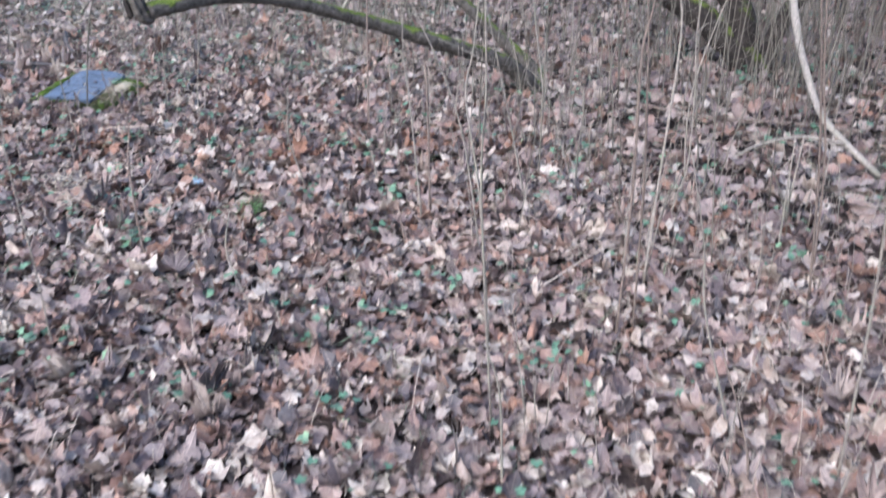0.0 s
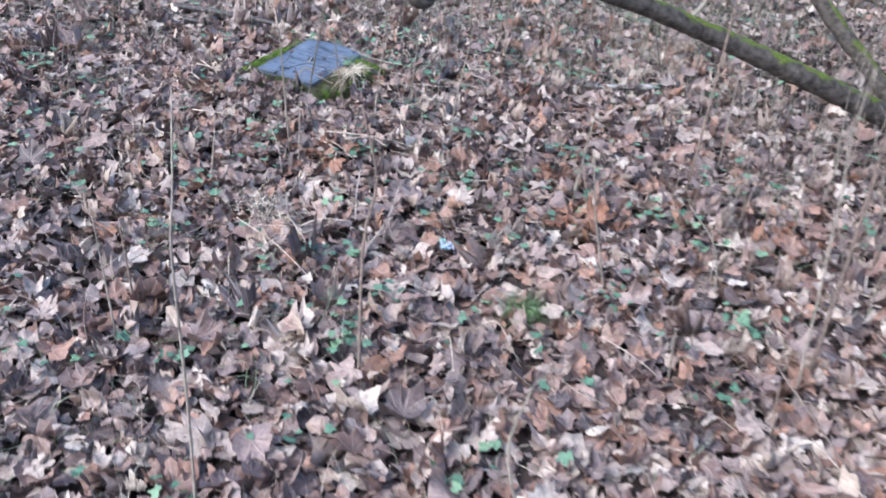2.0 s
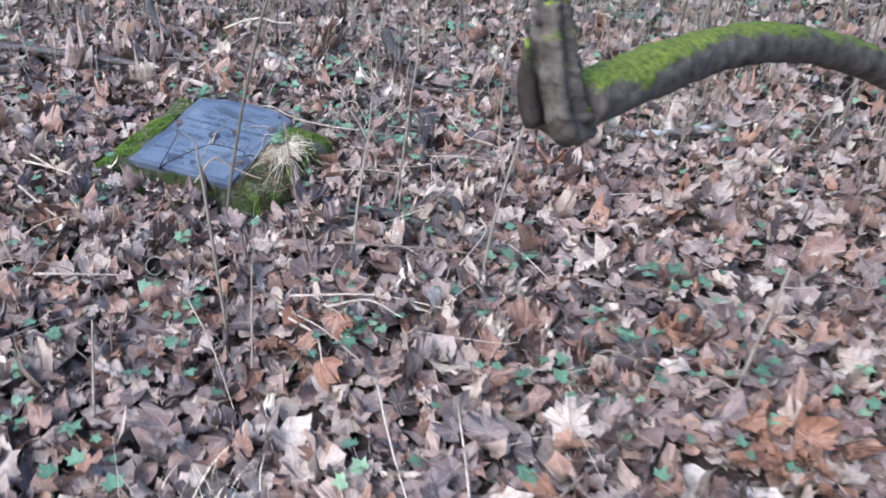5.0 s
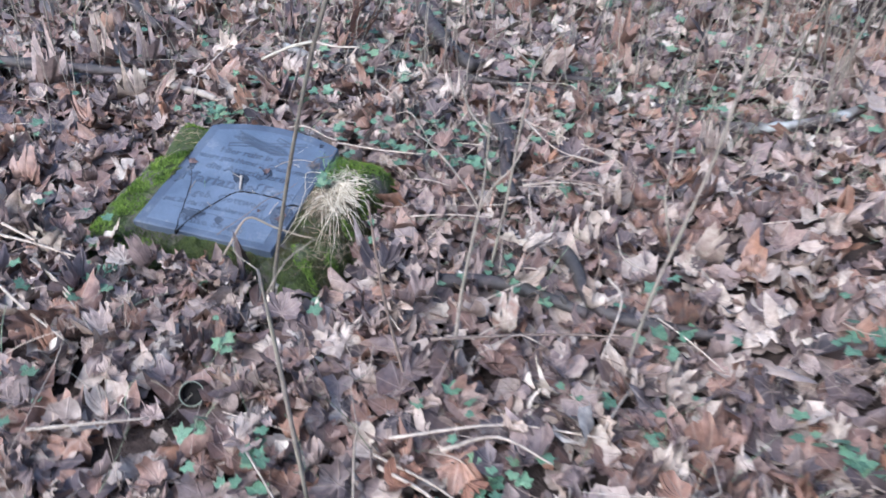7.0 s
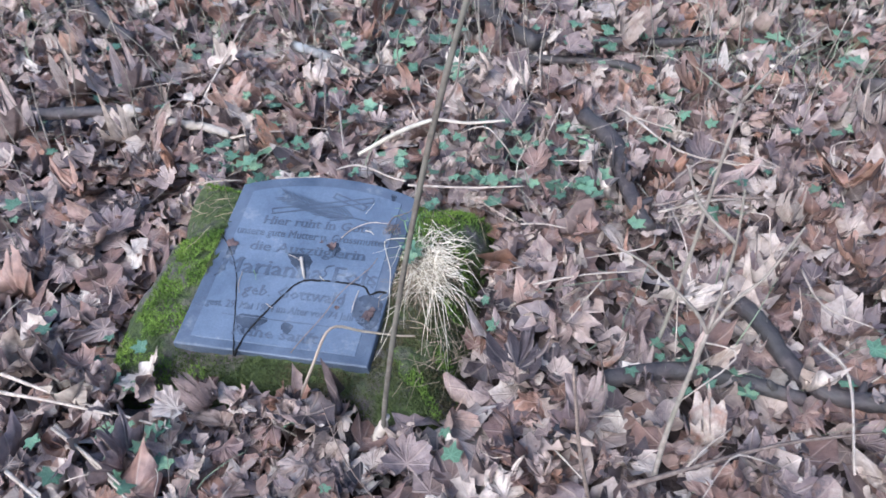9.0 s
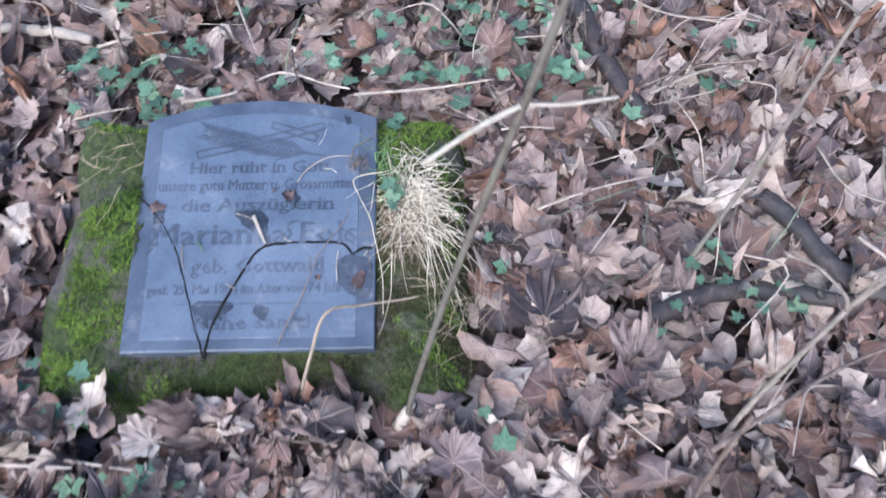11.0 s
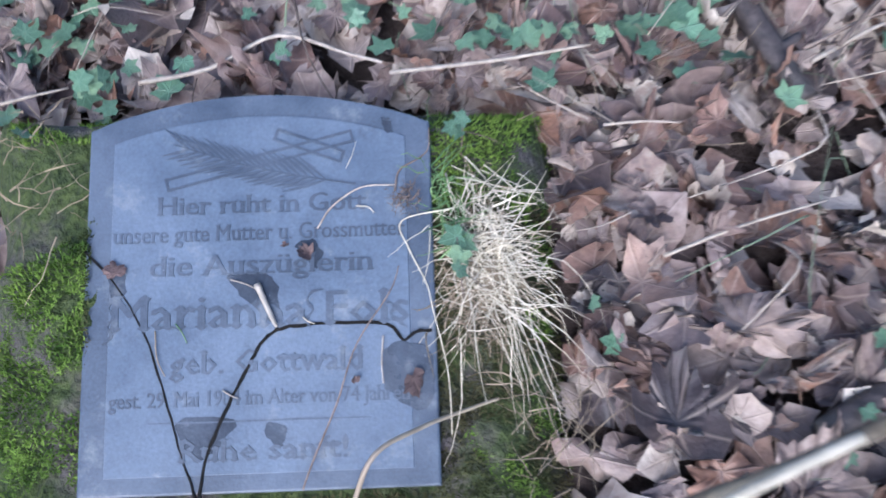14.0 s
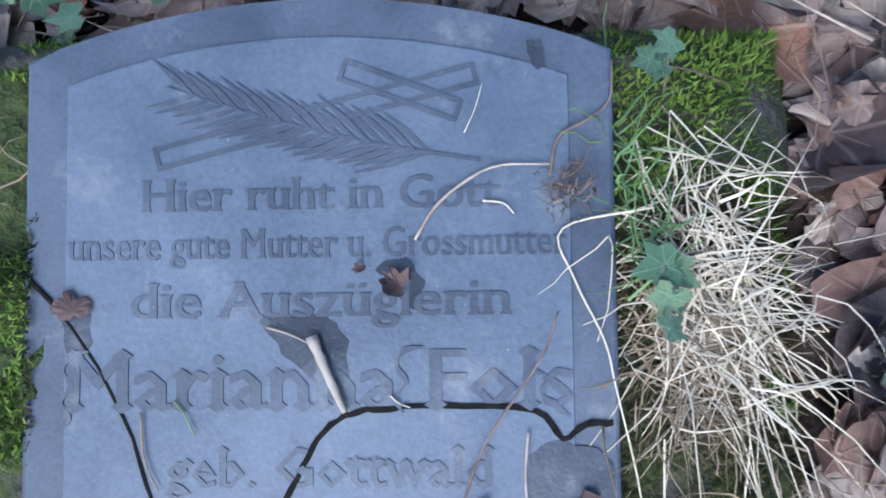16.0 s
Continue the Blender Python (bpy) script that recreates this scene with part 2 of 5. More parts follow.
def mossy_stone(name):
    m, n, l, b = material(name, 0.95)
    t = noise_tex(n, l, 40, 6)
    r = ramp(n, [(0.3, (0.055, 0.046, 0.042)), (0.7, (0.15, 0.128, 0.115))])
    l.new(t.outputs[0], r.inputs[0])
    g = noise_tex(n, l, 95, 5)
    gr = ramp(n, [(0.3, (0.022, 0.034, 0.010)), (0.7, (0.080, 0.108, 0.026))])
    l.new(g.outputs[0], gr.inputs[0])
    patch = noise_tex(n, l, 7, 5)
    e = ramp(n, [(0.40, (0, 0, 0)), (0.52, (1, 1, 1))])
    l.new(patch.outputs[0], e.inputs[0])
    l.new(mixer(n, l, e.outputs[0], r.outputs[0], gr.outputs[0]), b.inputs["Base Color"])
    bump(n, l, b, g.outputs[0], 1.0, 0.012)
    return m


MOSSY_STONE = mossy_stone("mossy_concrete")


# ---- mesh helpers ----
def link_mesh(name, me, mat, parent=None, label="", smooth=True):
    if mat:
        me.materials.append(mat)
    if smooth:
        me.shade_smooth()
    ob = new(name, me)
    if parent:
        ob.parent = parent
    if label:
        ob["label"] = label
    return ob


def part(name, bm, mat, parent=None, label="", smooth=True):
    me = bpy.data.meshes.new(name)
    bm.to_mesh(me)
    bm.free()
    return link_mesh(name, me, mat, parent, label, smooth)


def raw_mesh(name, verts, tris, uv=None):
    """A mesh from arrays of places and triangles."""
    me = bpy.data.meshes.new(name)
    verts, tris = np.asarray(verts, np.float32), np.asarray(tris, np.int32)
    me.vertices.add(len(verts))
    me.vertices.foreach_set("co", verts.ravel())
    me.loops.add(tris.size)
    me.loops.foreach_set("vertex_index", tris.ravel())
    me.polygons.add(len(tris))
    me.polygons.foreach_set("loop_start", np.arange(len(tris), dtype=np.int32) * 3)
    if uv is not None:
        layer = me.uv_layers.new(name="UVMap")
        layer.data.foreach_set("uv", np.asarray(uv, np.float32)[tris.ravel()].ravel())
    me.update()
    me.validate()
    return me


def spline(points, radii, steps):
    """A smooth line through points, with its radii."""
    p = np.array(points, float)
    r = np.array(radii, float)
    if len(p) < 3:
        p = np.stack([p[0], (p[0] + p[-1]) / 2, p[-1]])
        r = np.array([r[0], (r[0] + r[-1]) / 2, r[-1]])
    q = np.vstack([2 * p[0] - p[1], p, 2 * p[-1] - p[-2]])
    out, rad = [], []
    for k in range(1, len(q) - 2):
        for s in range(steps):
            u = s / steps
            a, b, c, d = q[k - 1], q[k], q[k + 1], q[k + 2]
            out.append(0.5 * (2 * b + (c - a) * u + (2 * a - 5 * b + 4 * c - d) * u * u + (3 * b - a - 3 * c + d) * u ** 3))
            rad.append(r[k - 1] * (1 - u) + r[k] * u)
    return np.vstack([out, p[-1]]), np.append(rad, r[-1])


def tube(points, radii, sides=7, steps=4, rough=0.0, seed=0, ridge=0.0):
    """Vertices and triangles of a round limb along a smooth line, with a knotty skin."""
    line, rad = spline(points, radii, steps)
    own = np.random.default_rng(seed)
    ahead = np.gradient(line, axis=0)
    ahead /= np.linalg.norm(ahead, axis=1)[:, None] + 1e-9
    side = np.zeros_like(ahead)
    first = np.eye(3)[np.argmin(np.abs(ahead[0]))]
    for k in range(len(line)):
        w = first - ahead[k] * float(first @ ahead[k])
        first = side[k] = w / (math.sqrt(float(w @ w)) + 1e-9)
    up = np.cross(side, ahead)
    ang = np.linspace(0, 2 * np.pi, sides, endpoint=False)
    knots = 1 + rough * own.normal(size=(len(line), sides)) + rough * own.normal(size=(len(line), 1)) + ridge * own.normal(size=(1, sides))
    ring = line[:, None] + (rad[:, None] * knots)[..., None] * (np.cos(ang)[None, :, None] * side[:, None] + np.sin(ang)[None, :, None] * up[:, None])
    n = len(line)
    i, j = np.meshgrid(np.arange(n - 1), np.arange(sides), indexing="ij")
    a, b = i * sides + j, i * sides + (j + 1) % sides
    tris = np.concatenate([np.stack([a, b, b + sides], -1).reshape(-1, 3), np.stack([a, b + sides, a + sides], -1).reshape(-1, 3)])
    verts = np.vstack([ring.reshape(-1, 3), line[0], line[-1]])
    j = np.arange(sides)
    k = (j + 1) % sides
    tris = np.concatenate([tris, np.stack([k, j, np.full(sides, n * sides)], 1), np.stack([j, k, np.full(sides, 0)], 1) + np.array([(n - 1) * sides, (n - 1) * sides, n * sides + 1])])
    return verts, tris


def joined(pieces):
    vs, ts, at = [], [], 0
    for v, t in pieces:
        vs.append(v)
        ts.append(np.asarray(t) + at)
        at += len(v)
    return np.vstack(vs), np.vstack(ts)


def limb(name, points, radii, mat, parent=None, label="", sides=7, steps=4, rough=0.05, seed=0, ridge=0.0):
    v, t = tube(points, radii, sides, steps, rough, seed, ridge)
    return link_mesh(name, raw_mesh(name, v, t), mat, parent, label)


def empty(name, label, category, group="", kind=""):
    return tagged(new(name), label, category, group, kind)


# ---- the ground ----
def ground(x, y):
    """Height of the leaf carpet's middle."""
    x, y = np.asarray(x, float), np.asarray(y, float)
    d = np.clip(-(y + 0.8), 0, 3.0)
    z = 0.06 - 0.062 * d * np.clip(d / 0.5, 0, 1)
    z = z - 0.05 / (1 + np.exp((x + 0.45) * 8)) * np.exp(-((y - 0.2) / 1.6) ** 2)
    z = z + 0.016 * np.sin(x * 2.3 + 0.6) * np.cos(y * 1.9 + 0.3) + 0.010 * np.sin(x * 5.1 + y * 3.7)
    skirt = np.hypot(np.clip(np.abs(x) - 0.40, 0, 9), np.clip(np.abs(y + 0.24) - 0.31, 0, 9))
    z = z - 0.045 * np.exp(-((skirt / 0.13) ** 2)) * np.clip(0.6 - 2.2 * (y + 0.15), 0, 1)
    return z + 0.03 * np.clip(y - 1.5, 0, 40) * 0.3


def build_ground():
    lines_x = np.concatenate([[-300, -120, -50, -20, -11], np.linspace(-7, 9, 201), [13, 22, 50, 120, 300]])
    lines_y = np.concatenate([[-300, -120, -50, -20, -10], np.linspace(-7, 12, 239), [16, 25, 50, 120, 300]])
    gx, gy = np.meshgrid(lines_x, lines_y)
    bumps = np.random.default_rng(3).normal(size=gx.shape) * 0.008
    z = ground(np.clip(gx, -12, 14), np.clip(gy, -12, 25)) - 0.050 + bumps
    v = np.stack([gx, gy, z], -1).reshape(-1, 3)
    w = len(lines_x)
    i, j = np.meshgrid(np.arange(len(lines_y) - 1), np.arange(w - 1), indexing="ij")
    a = (i * w + j).ravel()
    t = np.concatenate([np.stack([a, a + 1, a + w + 1], 1), np.stack([a, a + w + 1, a + w], 1)])
    ob = link_mesh("ground", raw_mesh("ground", v, t), SOIL)
    tagged(ob, "dark damp leaf mould of the woodland floor", "ground", kind="structure")


build_ground()


# ---- leaf litter ----
def outline(points, jitter, own):
    """A lobed leaf's edge, from half of it: degrees off the midrib and reach."""
    half = [(a + own.normal() * 2.5 * jitter, r * (1 + own.normal() * 0.09 * jitter)) for a, r in points]
    other = [(-a + own.normal() * 2.5 * jitter, r * (1 + own.normal() * 0.09 * jitter)) for a, r in reversed(points[1:-1])]
    return np.array(half + other)


MAPLE = [(0, 0.94), (9, 0.86), (17, 0.84), (27, 0.72), (38, 0.80), (50, 0.90), (60, 0.80), (74, 0.67), (90, 0.74), (110, 0.66), (146, 0.50), (180, 0.18)]
PLAIN = [(0, 0.94), (25, 0.73), (50, 0.90), (76, 0.67), (96, 0.72), (148, 0.48), (180, 0.18)]
OVAL = [(0, 1.0), (14, 0.84), (30, 0.62), (55, 0.44), (90, 0.36), (130, 0.36), (160, 0.40), (180, 0.34)]
IVY_EDGE = [(0, 1.0), (24, 0.60), (38, 0.52), (60, 0.86), (84, 0.56), (112, 0.66), (140, 0.50), (180, 0.22)]


def leaf_shape(points, seed, ring, curl, jitter=1.0, stalk=0.7):
    """One leaf about its stalk's end, a unit long: vertices, triangles and its flat plan."""
    own = np.random.default_rng(seed)
    edge = outline(points, jitter, own)
    a, r = np.radians(edge[:, 0]), edge[:, 1]
    if ring > 1:
        a2, r2 = np.append(a, a[0] + 2 * np.pi * 0), np.append(r, r[0])
        pts = np.stack([np.sin(a2) * r2, np.cos(a2) * r2], 1)
        mid = (pts[:-1] + pts[1:]) / 2
        mid = mid * (1 + own.normal(0.0, 0.045, len(mid)))[:, None]
        both = np.stack([pts[:-1], mid], 1).reshape(-1, 2)
        a, r = np.arctan2(both[:, 0], both[:, 1]), np.hypot(both[:, 0], both[:, 1])
    n = len(a)
    rim = np.stack([np.sin(a) * r, np.cos(a) * r], 1)
    k = np.arange(n)
    nxt = (k + 1) % n
    if ring > 1:
        flat = np.vstack([[[0, 0]], rim * 0.34, rim * 0.68, rim])
        tris = [np.stack([np.zeros(n, int), 1 + nxt, 1 + k], 1)]
        for q in (0, n):
            tris += [np.stack([1 + q + k, 1 + q + nxt, 1 + q + n + nxt], 1), np.stack([1 + q + k, 1 + q + n + nxt, 1 + q + n + k], 1)]
        tris = np.concatenate(tris)
    elif ring:
        flat = np.vstack([[[0, 0]], rim * 0.5, rim])
        tris = np.concatenate([np.stack([np.zeros(n, int), 1 + nxt, 1 + k], 1), np.stack([1 + k, 1 + nxt, 1 + n + nxt], 1), np.stack([1 + k, 1 + n + nxt, 1 + n + k], 1)])
    else:
        flat = np.vstack([[[0, 0]], rim])
        tris = np.stack([np.zeros(n, int), 1 + nxt, 1 + k], 1)
    flat = flat * (own.uniform(0.85, 1.12), 1.0)
    x, y = flat.T
    rr = np.hypot(x, y)
    z = 0.12 * curl * own.normal() * rr ** 2 * np.cos(2 * np.arctan2(x, y) + own.uniform(0, 6.3)) + curl * own.uniform(-0.1, 0.28) * rr ** 2
    z = z + own.uniform(0.0, 0.35) * curl * np.abs(x) + curl * 0.06 * own.normal(size=len(x)) * (rr > 0.6)
    z = z + 0.045 * curl * np.sin(x * own.uniform(5, 9) + own.uniform(0, 6)) * np.sin(y * own.uniform(5, 9) + own.uniform(0, 6)) + 0.02 * curl * own.normal(size=len(x))
    bend = own.uniform(0.42, 1.3) / max(curl, 0.2)
    turn = own.uniform(0, np.pi)
    c, s = np.cos(turn), np.sin(turn)
    u, w = c * x + s * y, -s * x + c * y
    side = own.choice([-1, 1, 1])
    u2, z2 = bend * np.sin(u / bend), z + side * bend * (1 - np.cos(u / bend))
    v = np.stack([c * u2 - s * w, s * u2 + c * w, z2], 1)
    if stalk:
        d = own.normal(size=2) * 0.15
        st = np.array([[-0.018, 0, 0], [0.018, 0, 0], [d[0], -stalk, d[1] + 0.1], [0, 0.0, 0.025]])
        at = len(v)
        v = np.vstack([v, st])
        flat = np.vstack([flat, st[:, :2] * 0.1])
        tris = np.vstack([tris, [[0, at, at + 2], [at, at + 3, at + 2], [at + 3, at + 1, at + 2]]])
    return v, tris, flat * 0.5 + (0.5, 0.4)


def turns(yaw, tilt, way):
    """Turn matrices: about z, then tipped by tilt about a level line at way."""
    cy, sy = np.cos(yaw), np.sin(yaw)
    o, i = np.zeros_like(yaw), np.ones_like(yaw)
    rz = np.stack([np.stack([cy, -sy, o], -1), np.stack([sy, cy, o], -1), np.stack([o, o, i], -1)], -2)
    ax = np.stack([np.cos(way), np.sin(way), o], -1)
    ct, stt = np.cos(tilt)[:, None, None], np.sin(tilt)[:, None, None]
    kx = np.zeros((len(yaw), 3, 3))
    kx[:, 0, 1], kx[:, 0, 2], kx[:, 1, 0], kx[:, 1, 2], kx[:, 2, 0], kx[:, 2, 1] = -ax[:, 2], ax[:, 1], ax[:, 2], -ax[:, 0], -ax[:, 1], ax[:, 0]
    rt = np.eye(3) + stt * kx + (1 - ct) * (kx @ kx)
    return rt @ rz


def scatter_mesh(name, shapes, places, sizes, turn, own):
    """Many leaves in one mesh."""
    pick = own.integers(0, len(shapes), len(places))
    vs, ts, us, at = [], [], [], 0
    for k, (v, t, uv) in enumerate(shapes):
        who = np.where(pick == k)[0]
        if not len(who):
            continue
        w = np.einsum("nij,vj->nvi", turn[who], v) * sizes[who, None, None] + places[who, None]
        vs.append(w.reshape(-1, 3))
        ts.append((t[None] + (np.arange(len(who)) * len(v))[:, None, None] + at).reshape(-1, 3))
        us.append(np.tile(uv, (len(who), 1)))
        at += len(who) * len(v)
    return raw_mesh(name, np.vstack(vs), np.vstack(ts), np.vstack(us))


def on_plinth(x, y, grow=0.0):
    return (np.abs(np.asarray(x) - 0.0) < 0.40 + grow) & (np.abs(np.asarray(y) + 0.24) < 0.30 + grow)


def sow(own, count, x0, x1, y0, y1, keep):
    x, y = own.uniform(x0, x1, count), own.uniform(y0, y1, count)
    ok = keep(x, y) & ~on_plinth(x, y, 0.01) & (np.hypot(x - 0.300, y + 1.030) > 0.062) & (np.hypot(x - 1.88, y + 1.50) > 0.05)
    return x[ok], y[ok]


def near_way(x, y):
    """Distance to the trodden line from the stone to where the walk sets out."""
    a, b = np.array([0.4, 0.0]), np.array([4.0, -3.0])
    d = b - a
    u = np.clip(((x - a[0]) * d[0] + (y - a[1]) * d[1]) / (d @ d), 0, 1)
    return np.hypot(x - a[0] - u * d[0], y - a[1] - u * d[1])


def lay(own, x, y, low, high, tip, lift):
    n = len(x)
    size = own.uniform(low, high, n) * own.choice([0.6, 0.8, 1.0, 1.0, 1.15], n)
    turn = turns(own.uniform(0, 6.28, n), np.abs(own.normal(0, tip, n)), own.uniform(0, 6.28, n))
    flip = own.random(n) < 0.35
    turn[flip] = turn[flip] @ np.diag([1.0, -1.0, -1.0])
    z = ground(x, y) - 0.02 + own.random(n) ** 1.5 * lift
    return np.stack([x, y, z], 1), size, turn


def build_litter():
    own = np.random.default_rng(21)
    litter = empty("leaf_litter", "thick carpet of fallen brown maple leaves on the ground", "leaf litter", kind="stuff")
    fine = [leaf_shape(MAPLE, 100 + k, True, 0.8 + 2.2 * (k % 6) / 5, 1.7) for k in range(30)] + [leaf_shape(OVAL, 150 + k, True, 0.7 + 0.18 * k, 1.6, 0.4) for k in range(11)]
    rough_ = [leaf_shape(PLAIN, 200 + k, False, 0.5 + 1.1 * (k % 4) / 3, 1.6, stalk=0) for k in range(18)]
    scraps = [leaf_shape(OVAL if k % 2 else PLAIN, 250 + k, False, 1.2, 3.0, stalk=0) for k in range(14)]
    way = lambda x, y: near_way(x, y) < 2.5
    best = [leaf_shape(MAPLE, 300 + k, 2, 0.8 + 2.2 * (k % 8) / 7, 1.8) for k in range(30)] + [leaf_shape(PLAIN, 380 + k, 2, 1.2 + 2.0 * (k % 5) / 4, 3.2, 0.3) for k in range(16)] + [leaf_shape(OVAL, 350 + k, 2, 0.9 + 0.2 * k, 1.6, 0.4) for k in range(8)]
    close = lambda x, y: np.hypot(x - 0.45, y + 0.15) < 1.35
    apart = lambda x, y: way(x, y) & ~close(x, y)
    # an old flat layer, the loose leaves of this winter, and torn scraps, along the way
    for shapes, count, low, high, tip, lift, sink, where in ((rough_, 20000, 0.050, 0.085, 0.20, 0.022, 0.002, way), (fine, 20500, 0.046, 0.098, 0.55, 0.072, 0.0, apart), (best, 20500, 0.043, 0.086, 0.60, 0.070, 0.0, close), (rough_, 14000, 0.045, 0.075, 0.30, 0.03, 0.0, close), (scraps, 15000, 0.012, 0.036, 0.7, 0.070, 0.0, way)):
        x, y = sow(own, count, -2.6, 6.4, -5.4, 2.9, where)
        p, size, turn = lay(own, x, y, low, high, tip, lift)
        p[:, 2] -= sink
        link_mesh("fallen_leaves", scatter_mesh("fallen_leaves", shapes, p, size, turn, own), LEAF, litter)["kind"] = "stuff"
    # drifts of fresher rust-coloured leaves
    spots = [(2.21, -0.90), (2.27, -0.98), (3.05, -0.52), (0.95, -1.12), (1.95, -0.55), (3.6, -0.2)]
    pick = own.integers(0, len(spots), 80)
    x, y = np.array(spots)[pick].T + own.normal(0, 0.075, (2, 80))
    p, size, turn = lay(own, x, y, 0.045, 0.075, 0.6, 0.03)
    p[:, 2] += 0.05
    link_mesh("rusty_leaves", scatter_mesh("rusty_leaves", best, p, size, turn, own), RUST_LEAF, litter, "rust-brown fresher maple leaves")["kind"] = "stuff"
    # leaves blown against the plinth's front
    x, y = own.uniform(-0.42, 0.24, 46), own.uniform(-0.62, -0.535, 46)
    p, size, turn = lay(own, x, y, 0.042, 0.068, 0.7, 0.03)
    p[:, 2] = ground(x, y) + own.uniform(0.045, 0.075, 46)
    link_mesh("fallen_leaves", scatter_mesh("fallen_leaves", best, p, size, turn, own), LEAF, litter)["kind"] = "stuff"
    # farther off
    beyond = lambda x, y: (near_way(x, y) >= 2.5) & (x > -5.8 - 0.2 * y) & (y > -4 - 0.6 * x) & (y > -8 + 0.75 * x)
    rest = lambda x, y: (near_way(x, y) >= 2.5) & ~beyond(x, y) & (np.hypot(x - 1.5, y - 1.0) < 12)
    for shapes, count, low, high, tip, where in ((rough_, 48000, 0.052, 0.098, 0.5, beyond), (scraps, 18000, 0.02, 0.04, 0.7, beyond), (rough_, 30000, 0.085, 0.135, 0.5, rest)):
        x, y = sow(own, count, -10.5, 13.5, -11, 13, where) if where is rest else sow(own, count, -7, 9, -5.5, 11.5, where)
        link_mesh("fallen_leaves", scatter_mesh("fallen_leaves", shapes, *lay(own, x, y, low, high, tip, 0.07), own), LEAF, litter)["kind"] = "stuff"
    # single leaves round the stone
    meshes = []
    for v, t, uv in best[:14]:
        me = raw_mesh("leaf", v, t, uv)
        me.materials.append(LEAF)
        me.shade_smooth()
        meshes.append(me)
    x, y = sow(own, 620, -0.75, 1.35, -0.95, 0.75, lambda x, y: ~on_plinth(x, y, 0.03))
    p, size, turn = lay(own, x[:300], y[:300], 0.045, 0.076, 0.5, 0.03)
    for k in range(len(p)):
        ob = new("leaf", meshes[k % 14])
        ob.parent = litter
        ob.matrix_basis = Matrix.LocRotScale(Vector(p[k]) + Vector((0, 0, 0.022)), Matrix(turn[k].tolist()).to_quaternion(), (size[k],) * 3)


# ---- the plan: where things grow and lie, in metres ----
IVY_BY_STONE = [(-0.89, -0.06), (-0.79, -0.23), (-0.95, 0.27), (-0.88, 0.55), (-0.7, 0.46), (-0.16, -0.7), (-0.32, -0.56), (0.12, -0.56), (0.23, -0.49), (0.35, 0.34), (0.37, 0.16), (0.39, 0.38), (0.53, 0.19), (0.6, 0.21), (0.59, 0.4), (0.78, 0.36), (0.72, -0.45), (0.9, 0.89), (0.91, 0.52), (1.03, 0.7), (-0.37, 0.51), (-0.27, 0.45), (-0.72, 0.74), (-0.31, 0.21), (0.81, -0.3), (0.99, -0.39), (0.44, -0.64), (-0.55, -0.47), (-0.3, -0.83)]
IVY_BEHIND_STONE = [(-0.33, 0.46), (-0.25, 0.45), (-0.29, 0.2), (-0.37, 0.21), (-0.25, 0.13), (-0.43, 0.26), (0.31, 0.16), (0.38, 0.18), (0.39, 0.09), (0.41, 0.28), (0.49, 0.35), (0.52, 0.46), (0.6, 0.4), (0.71, 0.36), (0.75, 0.44), (0.53, 0.19), (0.61, 0.22), (0.22, 0.27), (0.17, 0.27), (0.23, 0.17), (0.32, 0.41), (0.36, 0.44), (0.68, 0.12), (0.92, 0.14), (0.99, 0.26), (0.46, -0.29), (0.87, -0.29), (-0.38, 0.07), (-0.08, 0.43), (-0.0, 0.48), (-0.16, 0.51), (1.23, 0.5), (1.16, 0.25), (0.12, 0.21), (0.07, 0.22), (0.32, 0.33), (-0.24, 0.24), (-0.29, 0.3)]
IVY_BEFORE_STONE = [(0.52, -1.13), (0.53, -1.1), (0.29, -0.82), (-0.08, -1.08), (-0.17, -0.73), (1.32, -0.76), (1.77, -0.68), (1.87, -0.79), (1.01, -1.12), (1.67, -0.88), (1.14, -0.69), (1.29, -0.41), (0.25, -1.39)]
IVY_ON_WAY = [(1.01, -1.05), (1.82, -0.25), (1.88, -0.27), (1.72, -0.63), (1.77, -0.68), (1.61, -0.87), (2.57, -0.66), (1.27, -1.47), (0.74, -2.1), (0.85, -2.06), (0.4, -1.68), (1.74, -2.12), (1.88, -1.91), (1.61, -1.79), (1.37, -2.06), (2.07, -1.25), (2.59, -1.33), (2.78, -0.79), (2.59, 1.35), (0.38, -1.1), (0.57, -1.18), (-0.35, -1.47), (-0.9, -1.19), (0.18, -2.04)]
IVY_FAR_WAY = [(3.08, -1.2), (3.13, -1.22), (1.79, -0.22), (2.57, -0.61), (1.96, -2.23), (1.49, -1.88), (1.98, -3.13), (2.6, -2.57), (1.04, -1.0), (2.63, -1.37), (2.86, -0.0), (3.34, -0.12), (3.18, -1.68), (1.55, -2.65), (3.8, -2.09)]
IVY_AT_START = [(3.14, -1.23), (3.58, -2.66), (4.07, -0.17), (4.49, -2.52), (2.92, -3.24), (3.08, -3.21), (5.46, -1.25), (1.94, -2.23), (2.0, -3.11), (3.31, -2.73), (3.62, -2.39)]
TWIGS_AT_START = [[(3.6, -0.93), (3.77, -0.33), (3.97, 0.28)], [(3.28, -1.41), (3.66, -1.83), (3.98, -2.39)], [(3.49, -1.7), (3.76, -1.96)], [(4.01, -2.0), (4.37, -2.37)], [(4.25, -2.03), (4.59, -1.36)], [(1.25, -2.07), (1.32, -1.72), (1.45, -1.62)], [(0.51, -1.11), (0.88, -1.43)], [(4.69, -0.94), (4.81, -0.72)], [(3.19, 1.9), (3.8, 2.14)]]
